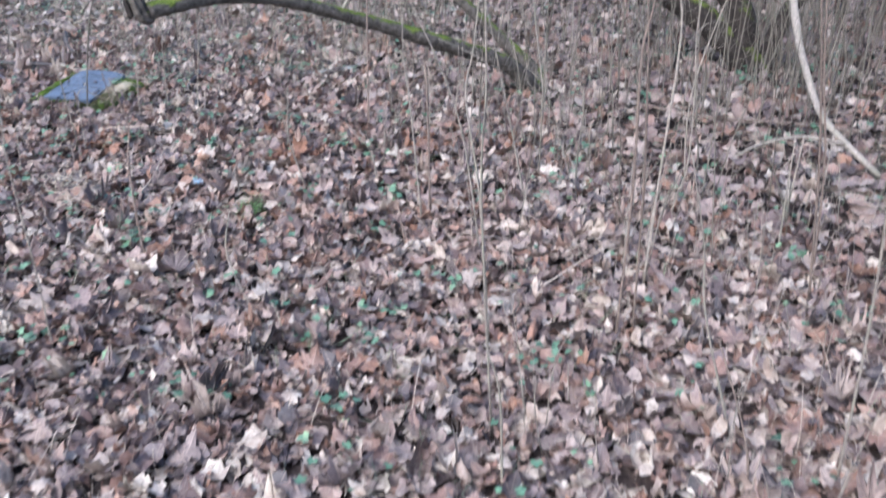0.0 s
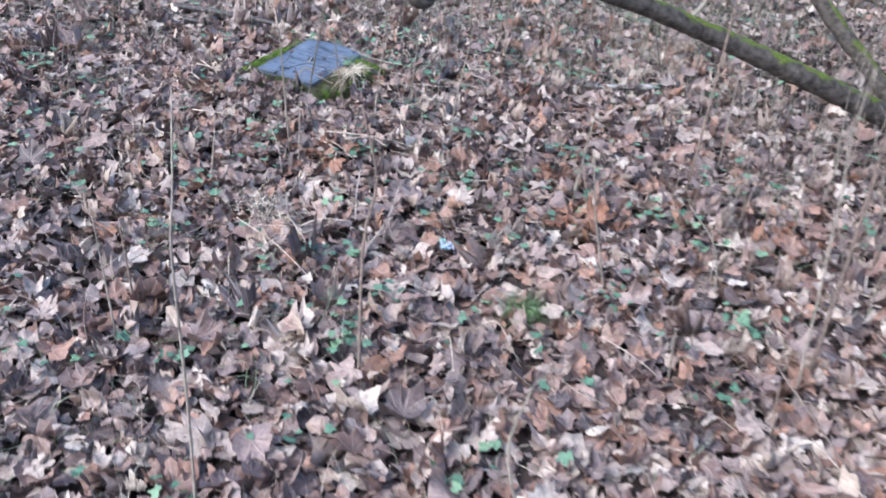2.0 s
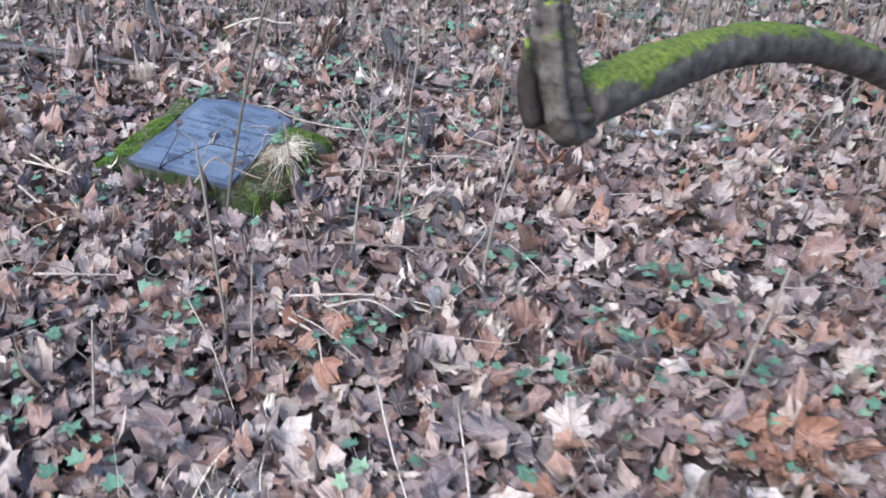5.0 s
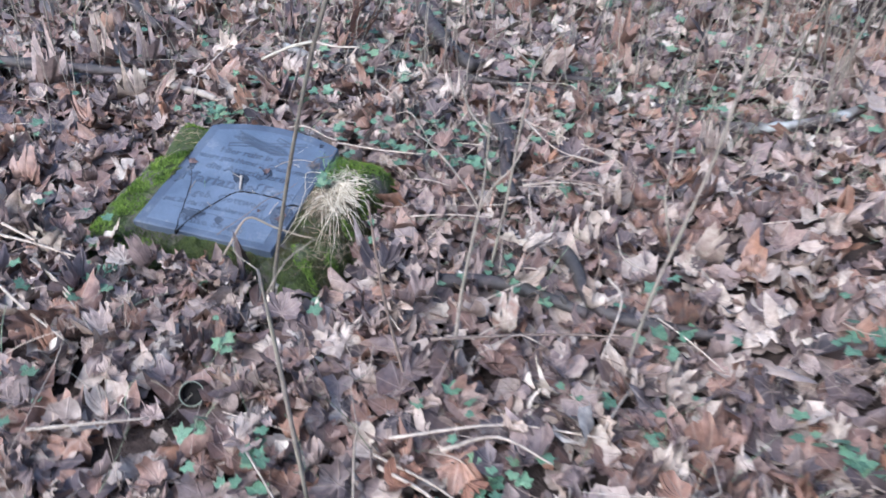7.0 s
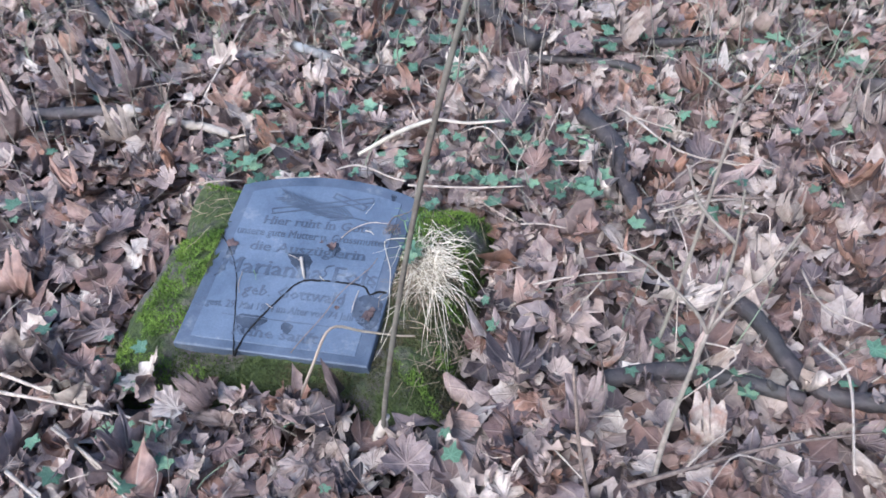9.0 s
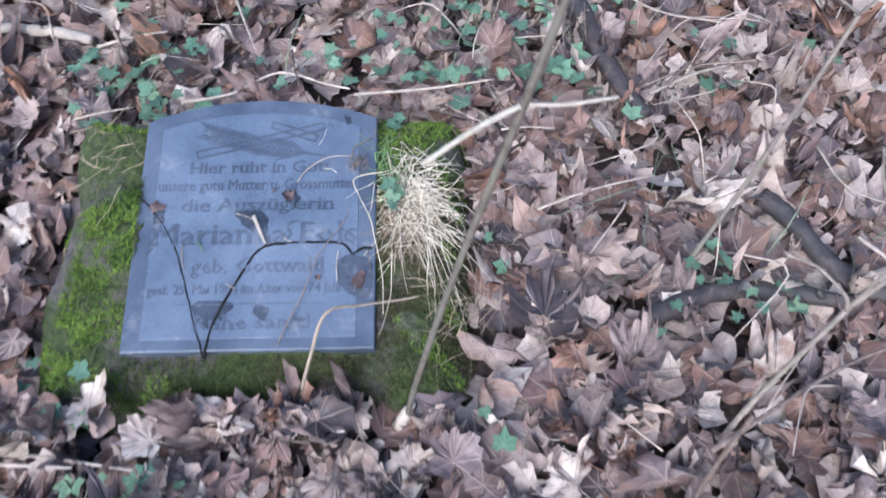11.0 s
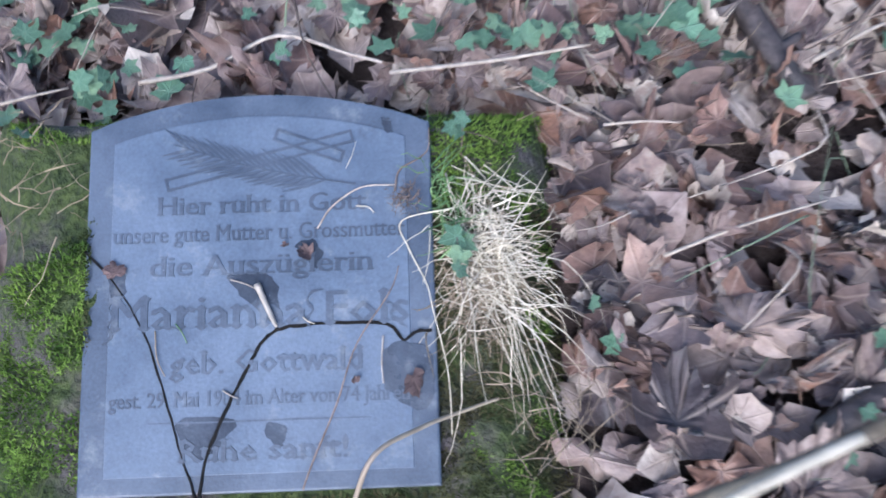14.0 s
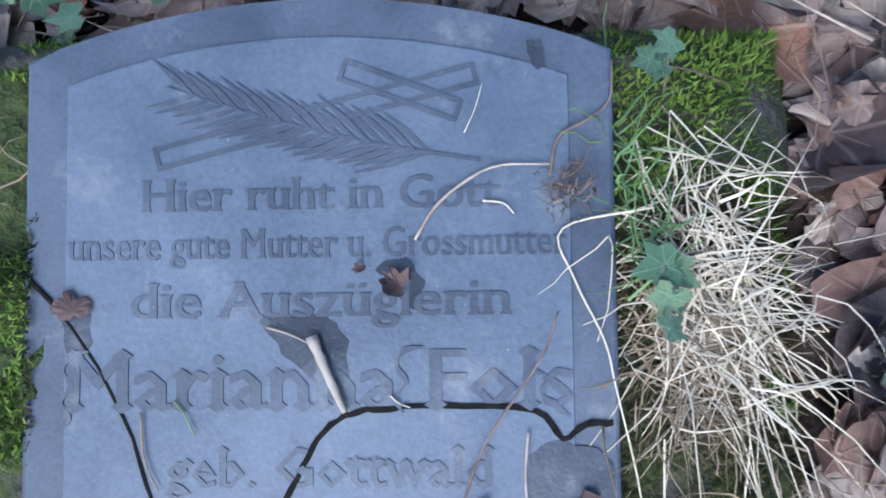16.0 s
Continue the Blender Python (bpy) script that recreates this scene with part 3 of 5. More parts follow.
TWIGS_ON_WAY = [[(1.72, -1.43), (1.83, -1.12), (1.96, -0.78)], [(1.24, -2.08), (1.32, -1.86), (1.41, -1.6)], [(1.01, -1.86), (1.3, -1.93), (1.6, -2.04)], [(0.92, -2.37), (0.93, -2.15), (0.96, -1.86)], [(1.18, -1.72), (1.4, -1.85), (1.53, -1.98)], [(1.65, -1.76), (1.56, -1.48), (1.41, -1.18)], [(0.79, -0.99), (1.01, -0.86), (1.23, -0.81)], [(1.19, -1.21), (1.48, -1.61)], [(2.18, -1.75), (2.19, -1.61)], [(-0.39, -0.84), (-0.04, -0.98)], [(1.9, 0.34), (2.01, 0.67)]]
TWIGS_BEFORE_STONE = [[(0.04, -1.23), (0.26, -1.1)], [(0.77, -1.03), (0.94, -1.07), (1.11, -1.16)], [(0.79, -1.05), (0.93, -1.09), (1.01, -1.19)], [(0.9, -0.97), (1.01, -0.91), (1.14, -0.94)], [(-0.37, -0.71), (-0.18, -0.82), (-0.0, -0.93)], [(-0.56, -0.65), (-0.26, -0.67)], [(1.22, -0.79), (1.26, -0.63)], [(1.28, -0.34), (1.46, -0.49)], [(-0.58, 0.5), (-0.62, 0.88), (-0.63, 1.06)], [(0.83, 0.14), (0.99, 0.28)], [(0.77, -0.67), (1.04, -0.51), (1.26, -0.43)]]
TWIGS_BY_STONE = [[(-0.56, -0.61), (-0.39, -0.63), (-0.13, -0.68)], [(-0.37, -0.72), (-0.15, -0.83)], [(0.53, -0.18), (0.76, -0.11)], [(-0.6, 0.51), (-0.59, 0.77), (-0.6, 1.12)], [(0.69, 0.52), (0.83, 0.38), (0.98, 0.32)], [(0.79, 0.12), (0.98, 0.21)], [(1.11, -0.02), (1.15, -0.12), (1.24, -0.19)], [(0.61, -0.59), (0.69, -0.67)], [(1.13, -0.25), (1.18, -0.33), (1.17, -0.55)], [(0.16, 0.49), (0.29, 0.43)], [(0.86, -0.62), (0.95, -0.51)]]
TWIGS_BEHIND_STONE = [[(0.78, 0.14), (0.91, 0.2), (1.06, 0.23), (1.22, 0.34)], [(0.47, 0.02), (0.58, 0.02)], [(0.17, 0.1), (0.32, 0.12), (0.46, 0.14)], [(-0.19, 0.11), (-0.09, 0.13), (0.01, 0.17), (0.11, 0.14), (0.16, 0.12)], [(0.09, 0.6), (0.18, 0.53), (0.26, 0.46)], [(-0.2, 0.55), (-0.14, 0.36)], [(-0.11, 0.41), (-0.05, 0.25)], [(0.65, 0.56), (0.74, 0.49), (0.93, 0.43), (0.96, 0.37)], [(-0.41, 0.3), (-0.25, 0.32)], [(0.51, -0.19), (0.53, -0.17)], [(-0.42, 0.09), (-0.3, 0.12)]]
STEMS_AT_START = [[(4.66, -2.27, -0.02), (4.67, -2.27, 0.76), (4.65, -2.27, 1.32), (4.68, -2.27, 1.55)], [(4.71, -1.73, 0.01), (4.73, -1.73, 0.64), (4.75, -1.73, 1.19), (4.73, -1.73, 1.45)], [(5.24, -2.78, -0.07), (5.05, -2.78, 0.49), (5.01, -2.78, 0.77)], [(5.54, -1.32, 0.01), (5.49, -1.32, 0.58), (5.41, -1.31, 1.01), (5.35, -1.31, 1.4)], [(5.62, -2.89, -0.07), (5.6, -2.88, 0.52), (5.57, -2.88, 0.96)], [(4.28, -3.0, -0.1), (4.22, -3.02, 0.96), (4.23, -3.02, 1.36)]]
STEMS_AT_START_TOO = [[(3.39, -1.34, 0.01), (3.38, -1.35, 0.85)], [(4.77, -0.38, 0.04), (4.74, -0.38, 0.56), (4.82, -0.38, 0.99)], [(5.36, -1.09, 0.04), (5.34, -1.09, 0.66)], [(5.31, -3.05, -0.08), (5.26, -3.05, 0.15), (5.11, -3.05, 0.56)], [(3.64, 1.41, 0.04), (3.62, 1.4, 0.75)], [(4.41, -3.29, -0.12), (4.39, -3.3, 0.31), (4.34, -3.31, 0.51)]]
STEMS_BY_START = [[(4.73, -2.21, -0.02), (4.71, -2.21, 0.72), (4.68, -2.21, 1.16), (4.66, -2.21, 1.42)], [(4.71, -0.85, 0.07), (4.8, -0.85, 0.29), (4.79, -0.85, 0.78), (4.76, -0.85, 1.09)], [(4.09, -2.42, -0.04), (4.03, -2.43, 0.7), (3.97, -2.45, 1.14), (4.0, -2.44, 1.36)], [(5.52, -1.65, -0.0), (5.45, -1.64, 0.6), (5.37, -1.63, 1.13), (5.26, -1.62, 1.75)], [(5.38, -0.79, 0.06), (5.4, -0.8, 0.56)], [(3.91, -1.06, 0.05), (3.81, -1.08, 0.49), (3.73, -1.1, 0.85)]]
STEMS_BY_START_TOO = [[(4.57, -1.23, 0.04), (4.39, -1.24, 0.39)], [(2.95, -2.59, -0.06), (2.85, -2.66, 0.29), (2.88, -2.64, 0.54)], [(2.09, -0.71, 0.06), (2.13, -0.7, 0.49)], [(2.48, -0.19, 0.05), (2.51, -0.18, 1.12)], [(3.69, 0.38, 0.07), (3.55, 0.35, 0.96), (3.58, 0.36, 1.26)], [(2.52, 0.17, 0.07), (2.51, 0.16, 1.06)]]
STEMS_FAR_WAY = [[(2.12, -3.12, -0.1), (2.13, -3.12, 0.39), (2.12, -3.12, 0.84), (2.13, -3.11, 1.01)], [(2.97, -1.63, -0.0), (2.95, -1.63, 0.21)], [(2.09, -2.34, -0.02), (2.09, -2.34, 0.52), (2.12, -2.32, 0.76)], [(3.38, -1.44, 0.0), (3.32, -1.45, 0.71), (3.29, -1.46, 0.99)], [(3.83, -1.72, 0.01), (3.73, -1.72, 0.62), (3.63, -1.74, 0.98), (3.49, -1.77, 1.3)], [(3.37, -1.68, -0.02), (3.34, -1.69, 0.18)], [(1.19, -2.66, -0.05), (1.17, -2.68, 0.44)], [(2.94, -1.05, 0.04), (2.89, -1.07, 0.26), (2.76, -1.11, 0.43)]]
STEMS_ON_WAY = [[(1.13, -2.52, -0.04), (1.12, -2.53, 0.19), (1.12, -2.54, 0.32)], [(0.51, -1.55, -0.0), (0.54, -1.52, 0.31)], [(0.67, -1.14, 0.04), (0.64, -1.16, 0.51), (0.63, -1.17, 0.68)], [(0.74, -0.74, 0.07), (0.69, -0.78, 0.36), (0.67, -0.8, 0.6)], [(2.55, -1.28, 0.04), (2.45, -1.29, 0.34), (2.4, -1.3, 0.61)]]
STEMS_BEFORE_STONE = [[(0.81, -1.24, 0.03), (0.82, -1.23, 0.34), (0.83, -1.23, 0.43)], [(0.41, -1.35, 0.01), (0.42, -1.34, 0.15)], [(0.27, 0.88, 0.04), (0.27, 0.88, 0.36)]]


# ---- the gravestone ----
SLAB = pose(0.0, -0.226, 0.150, 9.6, -0.9, 0.0)
WIDTH, LOW, HIGH, RISE, THICK = 0.446, -0.243, 0.226, 0.043, 0.036
FACE_Z = 0.0016


def arched(w, y0, y1, rise, n=18, rough=0.0):
    """A tablet's outline with an arched head."""
    pts = [(-w / 2, y0), (w / 2, y0)]
    for k in range(n + 1):
        x = w / 2 - w * k / n
        pts.append((x, y1 + rise * (1 - (2 * x / w) ** 2)))
    return pts


def plate(points, z0, z1, bevel=0.0):
    bm = bmesh.new()
    low = [bm.verts.new((x, y, z0)) for x, y in points]
    high = [bm.verts.new((x, y, z1)) for x, y in points]
    bm.faces.new(reversed(low))
    top = bm.faces.new(high)
    for a in range(len(points)):
        b = (a + 1) % len(points)
        bm.faces.new((low[a], low[b], high[b], high[a]))
    if bevel:
        bmesh.ops.bevel(bm, geom=list(top.edges), offset=bevel, segments=2, affect="EDGES", profile=0.5)
    bmesh.ops.recalc_face_normals(bm, faces=bm.faces)
    return bm


def strip(points, widths, z0, z1):
    """A flat ribbon along a line, with its widths."""
    p = np.array(points, float)
    d = np.gradient(p, axis=0)
    d /= np.linalg.norm(d, axis=1)[:, None]
    s = np.stack([-d[:, 1], d[:, 0]], 1) * np.array(widths)[:, None] / 2
    bm = bmesh.new()
    rows = []
    for k in range(len(p)):
        a, b = p[k] - s[k], p[k] + s[k]
        rows.append([bm.verts.new((*a, z0)), bm.verts.new((*a, z1)), bm.verts.new((*b, z1)), bm.verts.new((*b, z0))])
    for r, q in zip(rows, rows[1:]):
        for k in range(3):
            bm.faces.new((r[k], r[k + 1], q[k + 1], q[k]))
    bm.faces.new(rows[0])
    bm.faces.new(rows[-1][::-1])
    bmesh.ops.recalc_face_normals(bm, faces=bm.faces)
    return bm


def terminals(me):
    """Flat stem ends of flat letters: left, right, height and whether the stem stands above."""
    count, inner = collections.Counter(), {}
    for f in me.polygons:
        for e in f.edge_keys:
            count[e] += 1
            inner[e] = f.center.y
    out = []
    for (i, j), k in count.items():
        p, q = me.vertices[i].co, me.vertices[j].co
        if k == 1 and abs(p.y - q.y) < 0.006 and 0.045 < abs(p.x - q.x) < 0.15:
            out.append((min(p.x, q.x), max(p.x, q.x), p.y, inner[(i, j)] > p.y))
    return out


def lettering(body, x0, x1, y, cap, parent, bold, gothic):
    """A line of raised letters from x0 to x1 on the panel, with slab serifs or gothic diamond ends."""
    cu = bpy.data.curves.new("letters", "FONT")
    cu.body, cu.size, cu.offset = body, 1.0, 0.0
    cu.resolution_u = 1 if gothic else 3
    tmp = new("letters", cu)
    dg = bpy.context.evaluated_depsgraph_get()
    dg.update()
    me = bpy.data.meshes.new_from_object(tmp.evaluated_get(dg))
    bpy.data.objects.remove(tmp)
    xs = [v.co.x for v in me.vertices]
    lo, wide = min(xs), max(xs) - min(xs)
    ends = terminals(me)
    bm = bmesh.new()
    bm.from_mesh(me)
    bmesh.ops.remove_doubles(bm, verts=bm.verts, dist=1e-5)
    out = bmesh.ops.extrude_face_region(bm, geom=list(bm.faces))
    for v in bm.verts:
        v.co.z = 0.0
    for v in (e for e in out["geom"] if isinstance(e, bmesh.types.BMVert)):
        v.co.z = 1.0
    to = lambda u, v, z: Vector((x0 + (u - lo) * (x1 - x0) / wide, y + v * cap / 0.73, FACE_Z - 0.0004 + 0.0013 * z))
    for v in bm.verts:
        v.co = to(*v.co)
    for k in range(1, bold):
        more = bmesh.ops.duplicate(bm, geom=list(bm.verts) + list(bm.edges) + list(bm.faces) if k == 1 else more["geom"])
        for v in (e for e in more["geom"] if isinstance(e, bmesh.types.BMVert)):
            v.co += Vector((0.0009, 0.0, 0.00008))
    shift = 0.0009 * (bold - 1)
    for n, (a, b, v, above) in enumerate(ends):
        mid = (a + b) / 2
        if gothic:
            w, h = (b - a) * 0.5 + 0.075, 0.085
            c = v + (0.045 if above else -0.045)
            shape = [(mid - w, c), (mid, c - h), (mid + w, c), (mid, c + h)]
        else:
            w, h = (b - a) * 0.5 + 0.055, 0.05 if above else -0.05
            shape = [(mid - w, v), (mid + w, v), (mid + w * 0.9, v + h), (mid - w * 0.9, v + h)]
        z = 1.26 + 0.02 * (n % 3)
        low = [bm.verts.new(to(p, q, 0.0) + Vector((shift / 2, 0, 0))) for p, q in shape]
        top = [bm.verts.new(to(p, q, z) + Vector((shift / 2, 0, 0))) for p, q in shape]
        bm.faces.new(top)
        for k in range(4):
            bm.faces.new((low[k], low[(k + 1) % 4], top[(k + 1) % 4], top[k]))
    bmesh.ops.recalc_face_normals(bm, faces=bm.faces)
    part("inscription", bm, SLATE_CUT, parent, smooth=False)["kind"] = "stuff"


def blob(points, own, n=5, amp=0.12):
    """A rounded uneven outline through corner points."""
    p = np.array(points, float)
    m = len(p)
    out = []
    for k in range(m):
        a, b, c, d = p[k - 1], p[k], p[(k + 1) % m], p[(k + 2) % m]
        for s in range(n):
            u = s / n
            q = 0.5 * (2 * b + (c - a) * u + (2 * a - 5 * b + 4 * c - d) * u * u + (3 * b - a - 3 * c + d) * u ** 3)
            out.append(tuple(q + own.normal(size=2) * amp * 0.01))
    return out


def build_stone():
    own = np.random.default_rng(12)
    stone = empty("gravestone", "cracked blue-grey slate gravestone with arched head on a mossy plinth", "gravestone")
    stone.matrix_basis = SLAB
    part("slab", plate(arched(WIDTH, LOW, HIGH, RISE), -THICK, 0.0, 0.0035), SLATE_EDGE, stone, "dark blue-grey slate slab", smooth=False)
    part("inscription_panel", plate(arched(0.380, -0.220, 0.206, 0.033), -0.004, FACE_Z, 0.0008), SLATE_FACE, stone, "smooth paler slate panel", smooth=False)
    for body, x0, x1, y, cap in (("Hier ruht in Gott", -0.131, 0.137, 0.108, 0.026), ("unsere gute Mutter u. Grossmutter", -0.187, 0.187, 0.072, 0.023),
                                 ("die Auszüglerin", -0.140, 0.143, 0.028, 0.028), ("Marianna Fols", -0.187, 0.188, -0.040, 0.046),
                                 ("geb. Gottwald", -0.113, 0.128, -0.097, 0.031), ("gest. 29. Mai 1904 im Alter von 74 Jahren", -0.187, 0.187, -0.1365, 0.020),
                                 ("Ruhe sanft!", -0.098, 0.109, -0.204, 0.029)):
        lettering(body, x0, x1 - 0.001, y, cap, stone, 4 if cap > 0.04 else 3 if cap > 0.025 else 2, body[0] == "M" or body[:3] in ("geb", "Ruh"))
    part("rule", strip([(-0.138, -0.1555), (-0.06, -0.1562), (0.06, -0.1562), (0.139, -0.1568)], [0.001, 0.0022, 0.0022, 0.001], FACE_Z - 0.001, FACE_Z + 0.0007), SLATE_CUT, stone, smooth=False)
    for pts in ([(-0.171, 0.004), (-0.184, 0.001), (-0.190, -0.010), (-0.184, -0.022), (-0.191, -0.033), (-0.186, -0.046), (-0.197, -0.056)],
                [(0.080, 0.005), (0.066, 0.002), (0.060, -0.009), (0.067, -0.021), (0.059, -0.032), (0.064, -0.043)],
                [(0.152, -0.020), (0.161, -0.014), (0.172, -0.020), (0.166, -0.029), (0.176, -0.039), (0.186, -0.047)]):
        line, _ = spline([(x, y, 0) for x, y in pts], [1] * len(pts), 5)
        part("flourish", strip(line[:, :2], 0.0016 + 0.0030 * np.sin(np.linspace(0, 9.4, len(line))) ** 2, FACE_Z - 0.001, FACE_Z + 0.0014), SLATE_CUT, stone, smooth=False)
    # cross and palm in low relief
    a, b, c, d = np.array([-0.120, 0.148]), np.array([0.120, 0.208]), np.array([0.021, 0.213]), np.array([0.107, 0.180])
    cross = empty("cross_relief", "", "")
    cross.parent = stone
    for k, (p, q) in enumerate(((a, b), (c, d))):
        for off in (-0.0072, 0.0072):
            e = (q - p) / np.linalg.norm(q - p)
            nrm = np.array([-e[1], e[0]]) * off
            part("cross_arm", strip([p + nrm, p * 0.6 + q * 0.4 + nrm, q + nrm], [0.0040] * 3, FACE_Z - 0.001, FACE_Z + 0.0011 + 0.0003 * k), SLATE_CUT, cross, smooth=False)
        for end in (p, q):
            part("cross_arm", strip([end - nrm * 1.25, end, end + nrm * 1.25], [0.0038] * 3, FACE_Z - 0.001, FACE_Z + 0.0009 + 0.0003 * k), SLATE_CUT, cross, smooth=False)
    palm = empty("palm_relief", "", "")
    palm.parent = stone
    foot, tip = np.array([0.124, 0.1425]), np.array([-0.113, 0.2035])
    line = [foot + (tip - foot) * u + np.array([0, -0.007 * math.sin(u * 3.1)]) for u in np.linspace(0, 1, 9)]
    part("palm_stem", strip(line, np.linspace(0.003, 0.0012, 9), FACE_Z - 0.001, FACE_Z + 0.0013), SLATE_CUT, palm, smooth=False)
    ahead = (tip - foot) / np.linalg.norm(tip - foot)
    for k in range(34):
        u = 0.16 + 0.80 * (k // 2) / 17
        base = foot + (tip - foot) * u + np.array([0, -0.007 * math.sin(u * 3.1)])
        side = 1 if k % 2 else -1
        way = ahead * math.cos(0.55) + side * np.array([-ahead[1], ahead[0]]) * math.sin(0.55)
        long_ = (0.052 - 0.018 * u) * own.uniform(0.85, 1.1)
        mid = base + way * long_ * 0.5 + ahead * 0.002
        part("palm_leaflet", strip([base, mid, base + way * long_ + ahead * 0.006], [0.0016, 0.0050, 0.0006], FACE_Z - 0.001, FACE_Z + 0.0008 + 0.0004 * (k % 3)), SLATE_CUT, palm, smooth=False)
    # cracks, broken through the slab
    right = [(0.217, -0.052), (0.198, -0.053), (0.181, -0.062), (0.160, -0.042), (0.092, -0.038), (0.045, -0.041), (0.022, -0.045), (0.001, -0.062), (-0.0135, -0.089), (-0.034, -0.127), (-0.051, -0.164), (-0.067, -0.206), (-0.073, -0.255)]
    left = [(-0.223, 0.0640), (-0.184, 0.021), (-0.145, -0.044), (-0.1215, -0.110), (-0.105, -0.163), (-0.092, -0.204), (-0.074, -0.255)]
    for pts, w in ((right, 0.0040), (left, 0.0022)):
        line, _ = spline([(x, y, 0) for x, y in pts], [1] * len(pts), 4)
        widths = w * (0.75 + 0.5 * own.random(len(line)))
        part("crack", strip(line[:, :2] + own.normal(size=(len(line), 2)) * 0.0005, widths, -0.004, FACE_Z + 0.0012), CRACK_AND_HOLLOW, stone, "black open crack", smooth=False)
    # damp stains where leaves have lain
    for pts in ([(-0.0425, 0.027), (-0.0056, 0.0292), (0.0191, 0.0194), (0.024, -0.034), (0.007, -0.029), (-0.030, 0.008)],
                [(0.158, -0.075), (0.183, -0.064), (0.216, -0.082), (0.217, -0.130), (0.198, -0.152), (0.158, -0.120)],
                [(0.008, -0.160), (0.032, -0.1635), (0.029, -0.189), (0.011, -0.180)],
                [(-0.102, -0.154), (-0.031, -0.153), (-0.042, -0.178), (-0.066, -0.199), (-0.086, -0.193)],
                [(-0.192, 0.028), (-0.176, 0.040), (-0.170, 0.010), (-0.184, -0.006)], [(0.045, 0.063), (0.068, 0.070), (0.080, 0.050), (0.074, 0.032), (0.052, 0.052)],
                [(0.160, 0.232), (0.171, 0.229), (0.173, 0.214), (0.166, 0.212)]):
        part("damp_stain", plate(blob(pts, own), FACE_Z - 0.001, FACE_Z + 0.0002), SLATE_WET, stone, "dark damp stain", smooth=False)


def place_on_slab(x, y, z=0.0):
    return tuple(SLAB @ Vector((x, y, FACE_Z + z)))


def plinth_top(x, y):
    x, y = np.asarray(x, float), np.asarray(y, float)
    return 0.150 - 0.014 + (y + 0.226) * 0.165 + 0.012 * np.sin(x * 13 + 1) * np.cos(y * 15) - 0.05 * np.clip(np.abs(x) - 0.25, 0, 1)


def build_plinth():
    """A low rough block with worn edges under the stone."""
    nx, ny = 140, 108
    u, v = np.meshgrid(np.linspace(-1, 1, nx), np.linspace(-1, 1, ny))
    own = np.random.default_rng(5)
    x, y = u * 0.425, v * 0.325 - 0.235
    wob = np.array([[noise.noise(Vector((a * 9, b * 9, 0.3))) for a, b in zip(ra, rb)] for ra, rb in zip(x, y)])
    fine = np.array([[noise.noise(Vector((a * 48, b * 48, 1.3))) for a, b in zip(ra, rb)] for ra, rb in zip(x, y)])
    e = np.clip(np.maximum(np.abs(u) ** 9, np.abs(v) ** 9) * (1 + 0.25 * wob), 0, 1)
    top = plinth_top(x, y) + 0.013 * wob + 0.010 * fine
    under = (np.abs(x) < 0.20) & (np.abs(y + 0.241) < 0.215)
    top = np.where(under, 0.150 - 0.030 + (y + 0.226) * 0.165, top)
    z = top * (1 - e) + (-0.08) * e
    x, y = x * (1 + 0.05 * wob) + 0.02 * wob * u, y + 0.016 * wob
    i, j = np.meshgrid(np.arange(ny - 1), np.arange(nx - 1), indexing="ij")
    a = (i * nx + j).ravel()
    t = np.concatenate([np.stack([a, a + 1, a + nx + 1], 1), np.stack([a, a + nx + 1, a + nx], 1)])
    plinth = link_mesh("grave_plinth", raw_mesh("grave_plinth", np.stack([x, y, z], -1).reshape(-1, 3), t), MOSSY_STONE)
    tagged(plinth, "low weathered concrete plinth overgrown with green moss", "plinth")
    # moss shoots
    n = 80000
    px, py = own.uniform(-0.44, 0.44, n), own.uniform(-0.57, 0.10, n)
    uu, vv = px / 0.425, (py + 0.235) / 0.325
    ee = np.clip(np.maximum(np.abs(uu) ** 9, np.abs(vv) ** 9), 0, 1)
    thick = 0.5 * (np.sin(px * 21 + 3 * np.sin(py * 13)) * np.cos(py * 24 + 2 * np.sin(px * 17)) + 0.4 * np.sin(px * 61 + 1) * np.cos(py * 57))
    inside = (np.maximum(np.abs(uu), np.abs(vv)) < 1.0) & ((np.abs(px) > 0.215) | (py < -0.47) | (py > 0.02))
    fresh = ((px < -0.22) & (py < -0.17 + 0.06 * thick)) | ((px > 0.22) & (py > -0.10 + 0.06 * thick)) | ((px < -0.2) & (py > -0.01)) | (thick > 0.34)
    for mat, who, label in ((MOSS_BLADE, fresh & (thick > -0.30), "bright green moss cushions"), (MOSS_DULL, ~fresh & (thick > np.where((px < -0.22) & (py > -0.20), 0.24, -0.60)), "dull olive-brown old moss")):
        keep = inside & who
        qx, qy, qe, th = px[keep], py[keep], ee[keep], thick[keep]
        qz = plinth_top(qx, qy) * (1 - qe) - 0.08 * qe + 0.004
        m = len(qx)
        h = own.uniform(0.003, 0.009, m) * (1 + th)
        ang = own.uniform(0, 6.28, m)
        dx, dy = np.cos(ang) * 0.0015, np.sin(ang) * 0.0015
        lx, ly = own.normal(0, 0.004, m), own.normal(0, 0.004, m)
        vs = np.stack([np.stack([qx - dx, qy - dy, qz], 1), np.stack([qx + dx, qy + dy, qz], 1), np.stack([qx + lx, qy + ly, qz + h], 1)], 1).reshape(-1, 3)
        link_mesh("moss", raw_mesh("moss", vs, np.arange(3 * m).reshape(-1, 3)), mat, plinth, label)["kind"] = "stuff"


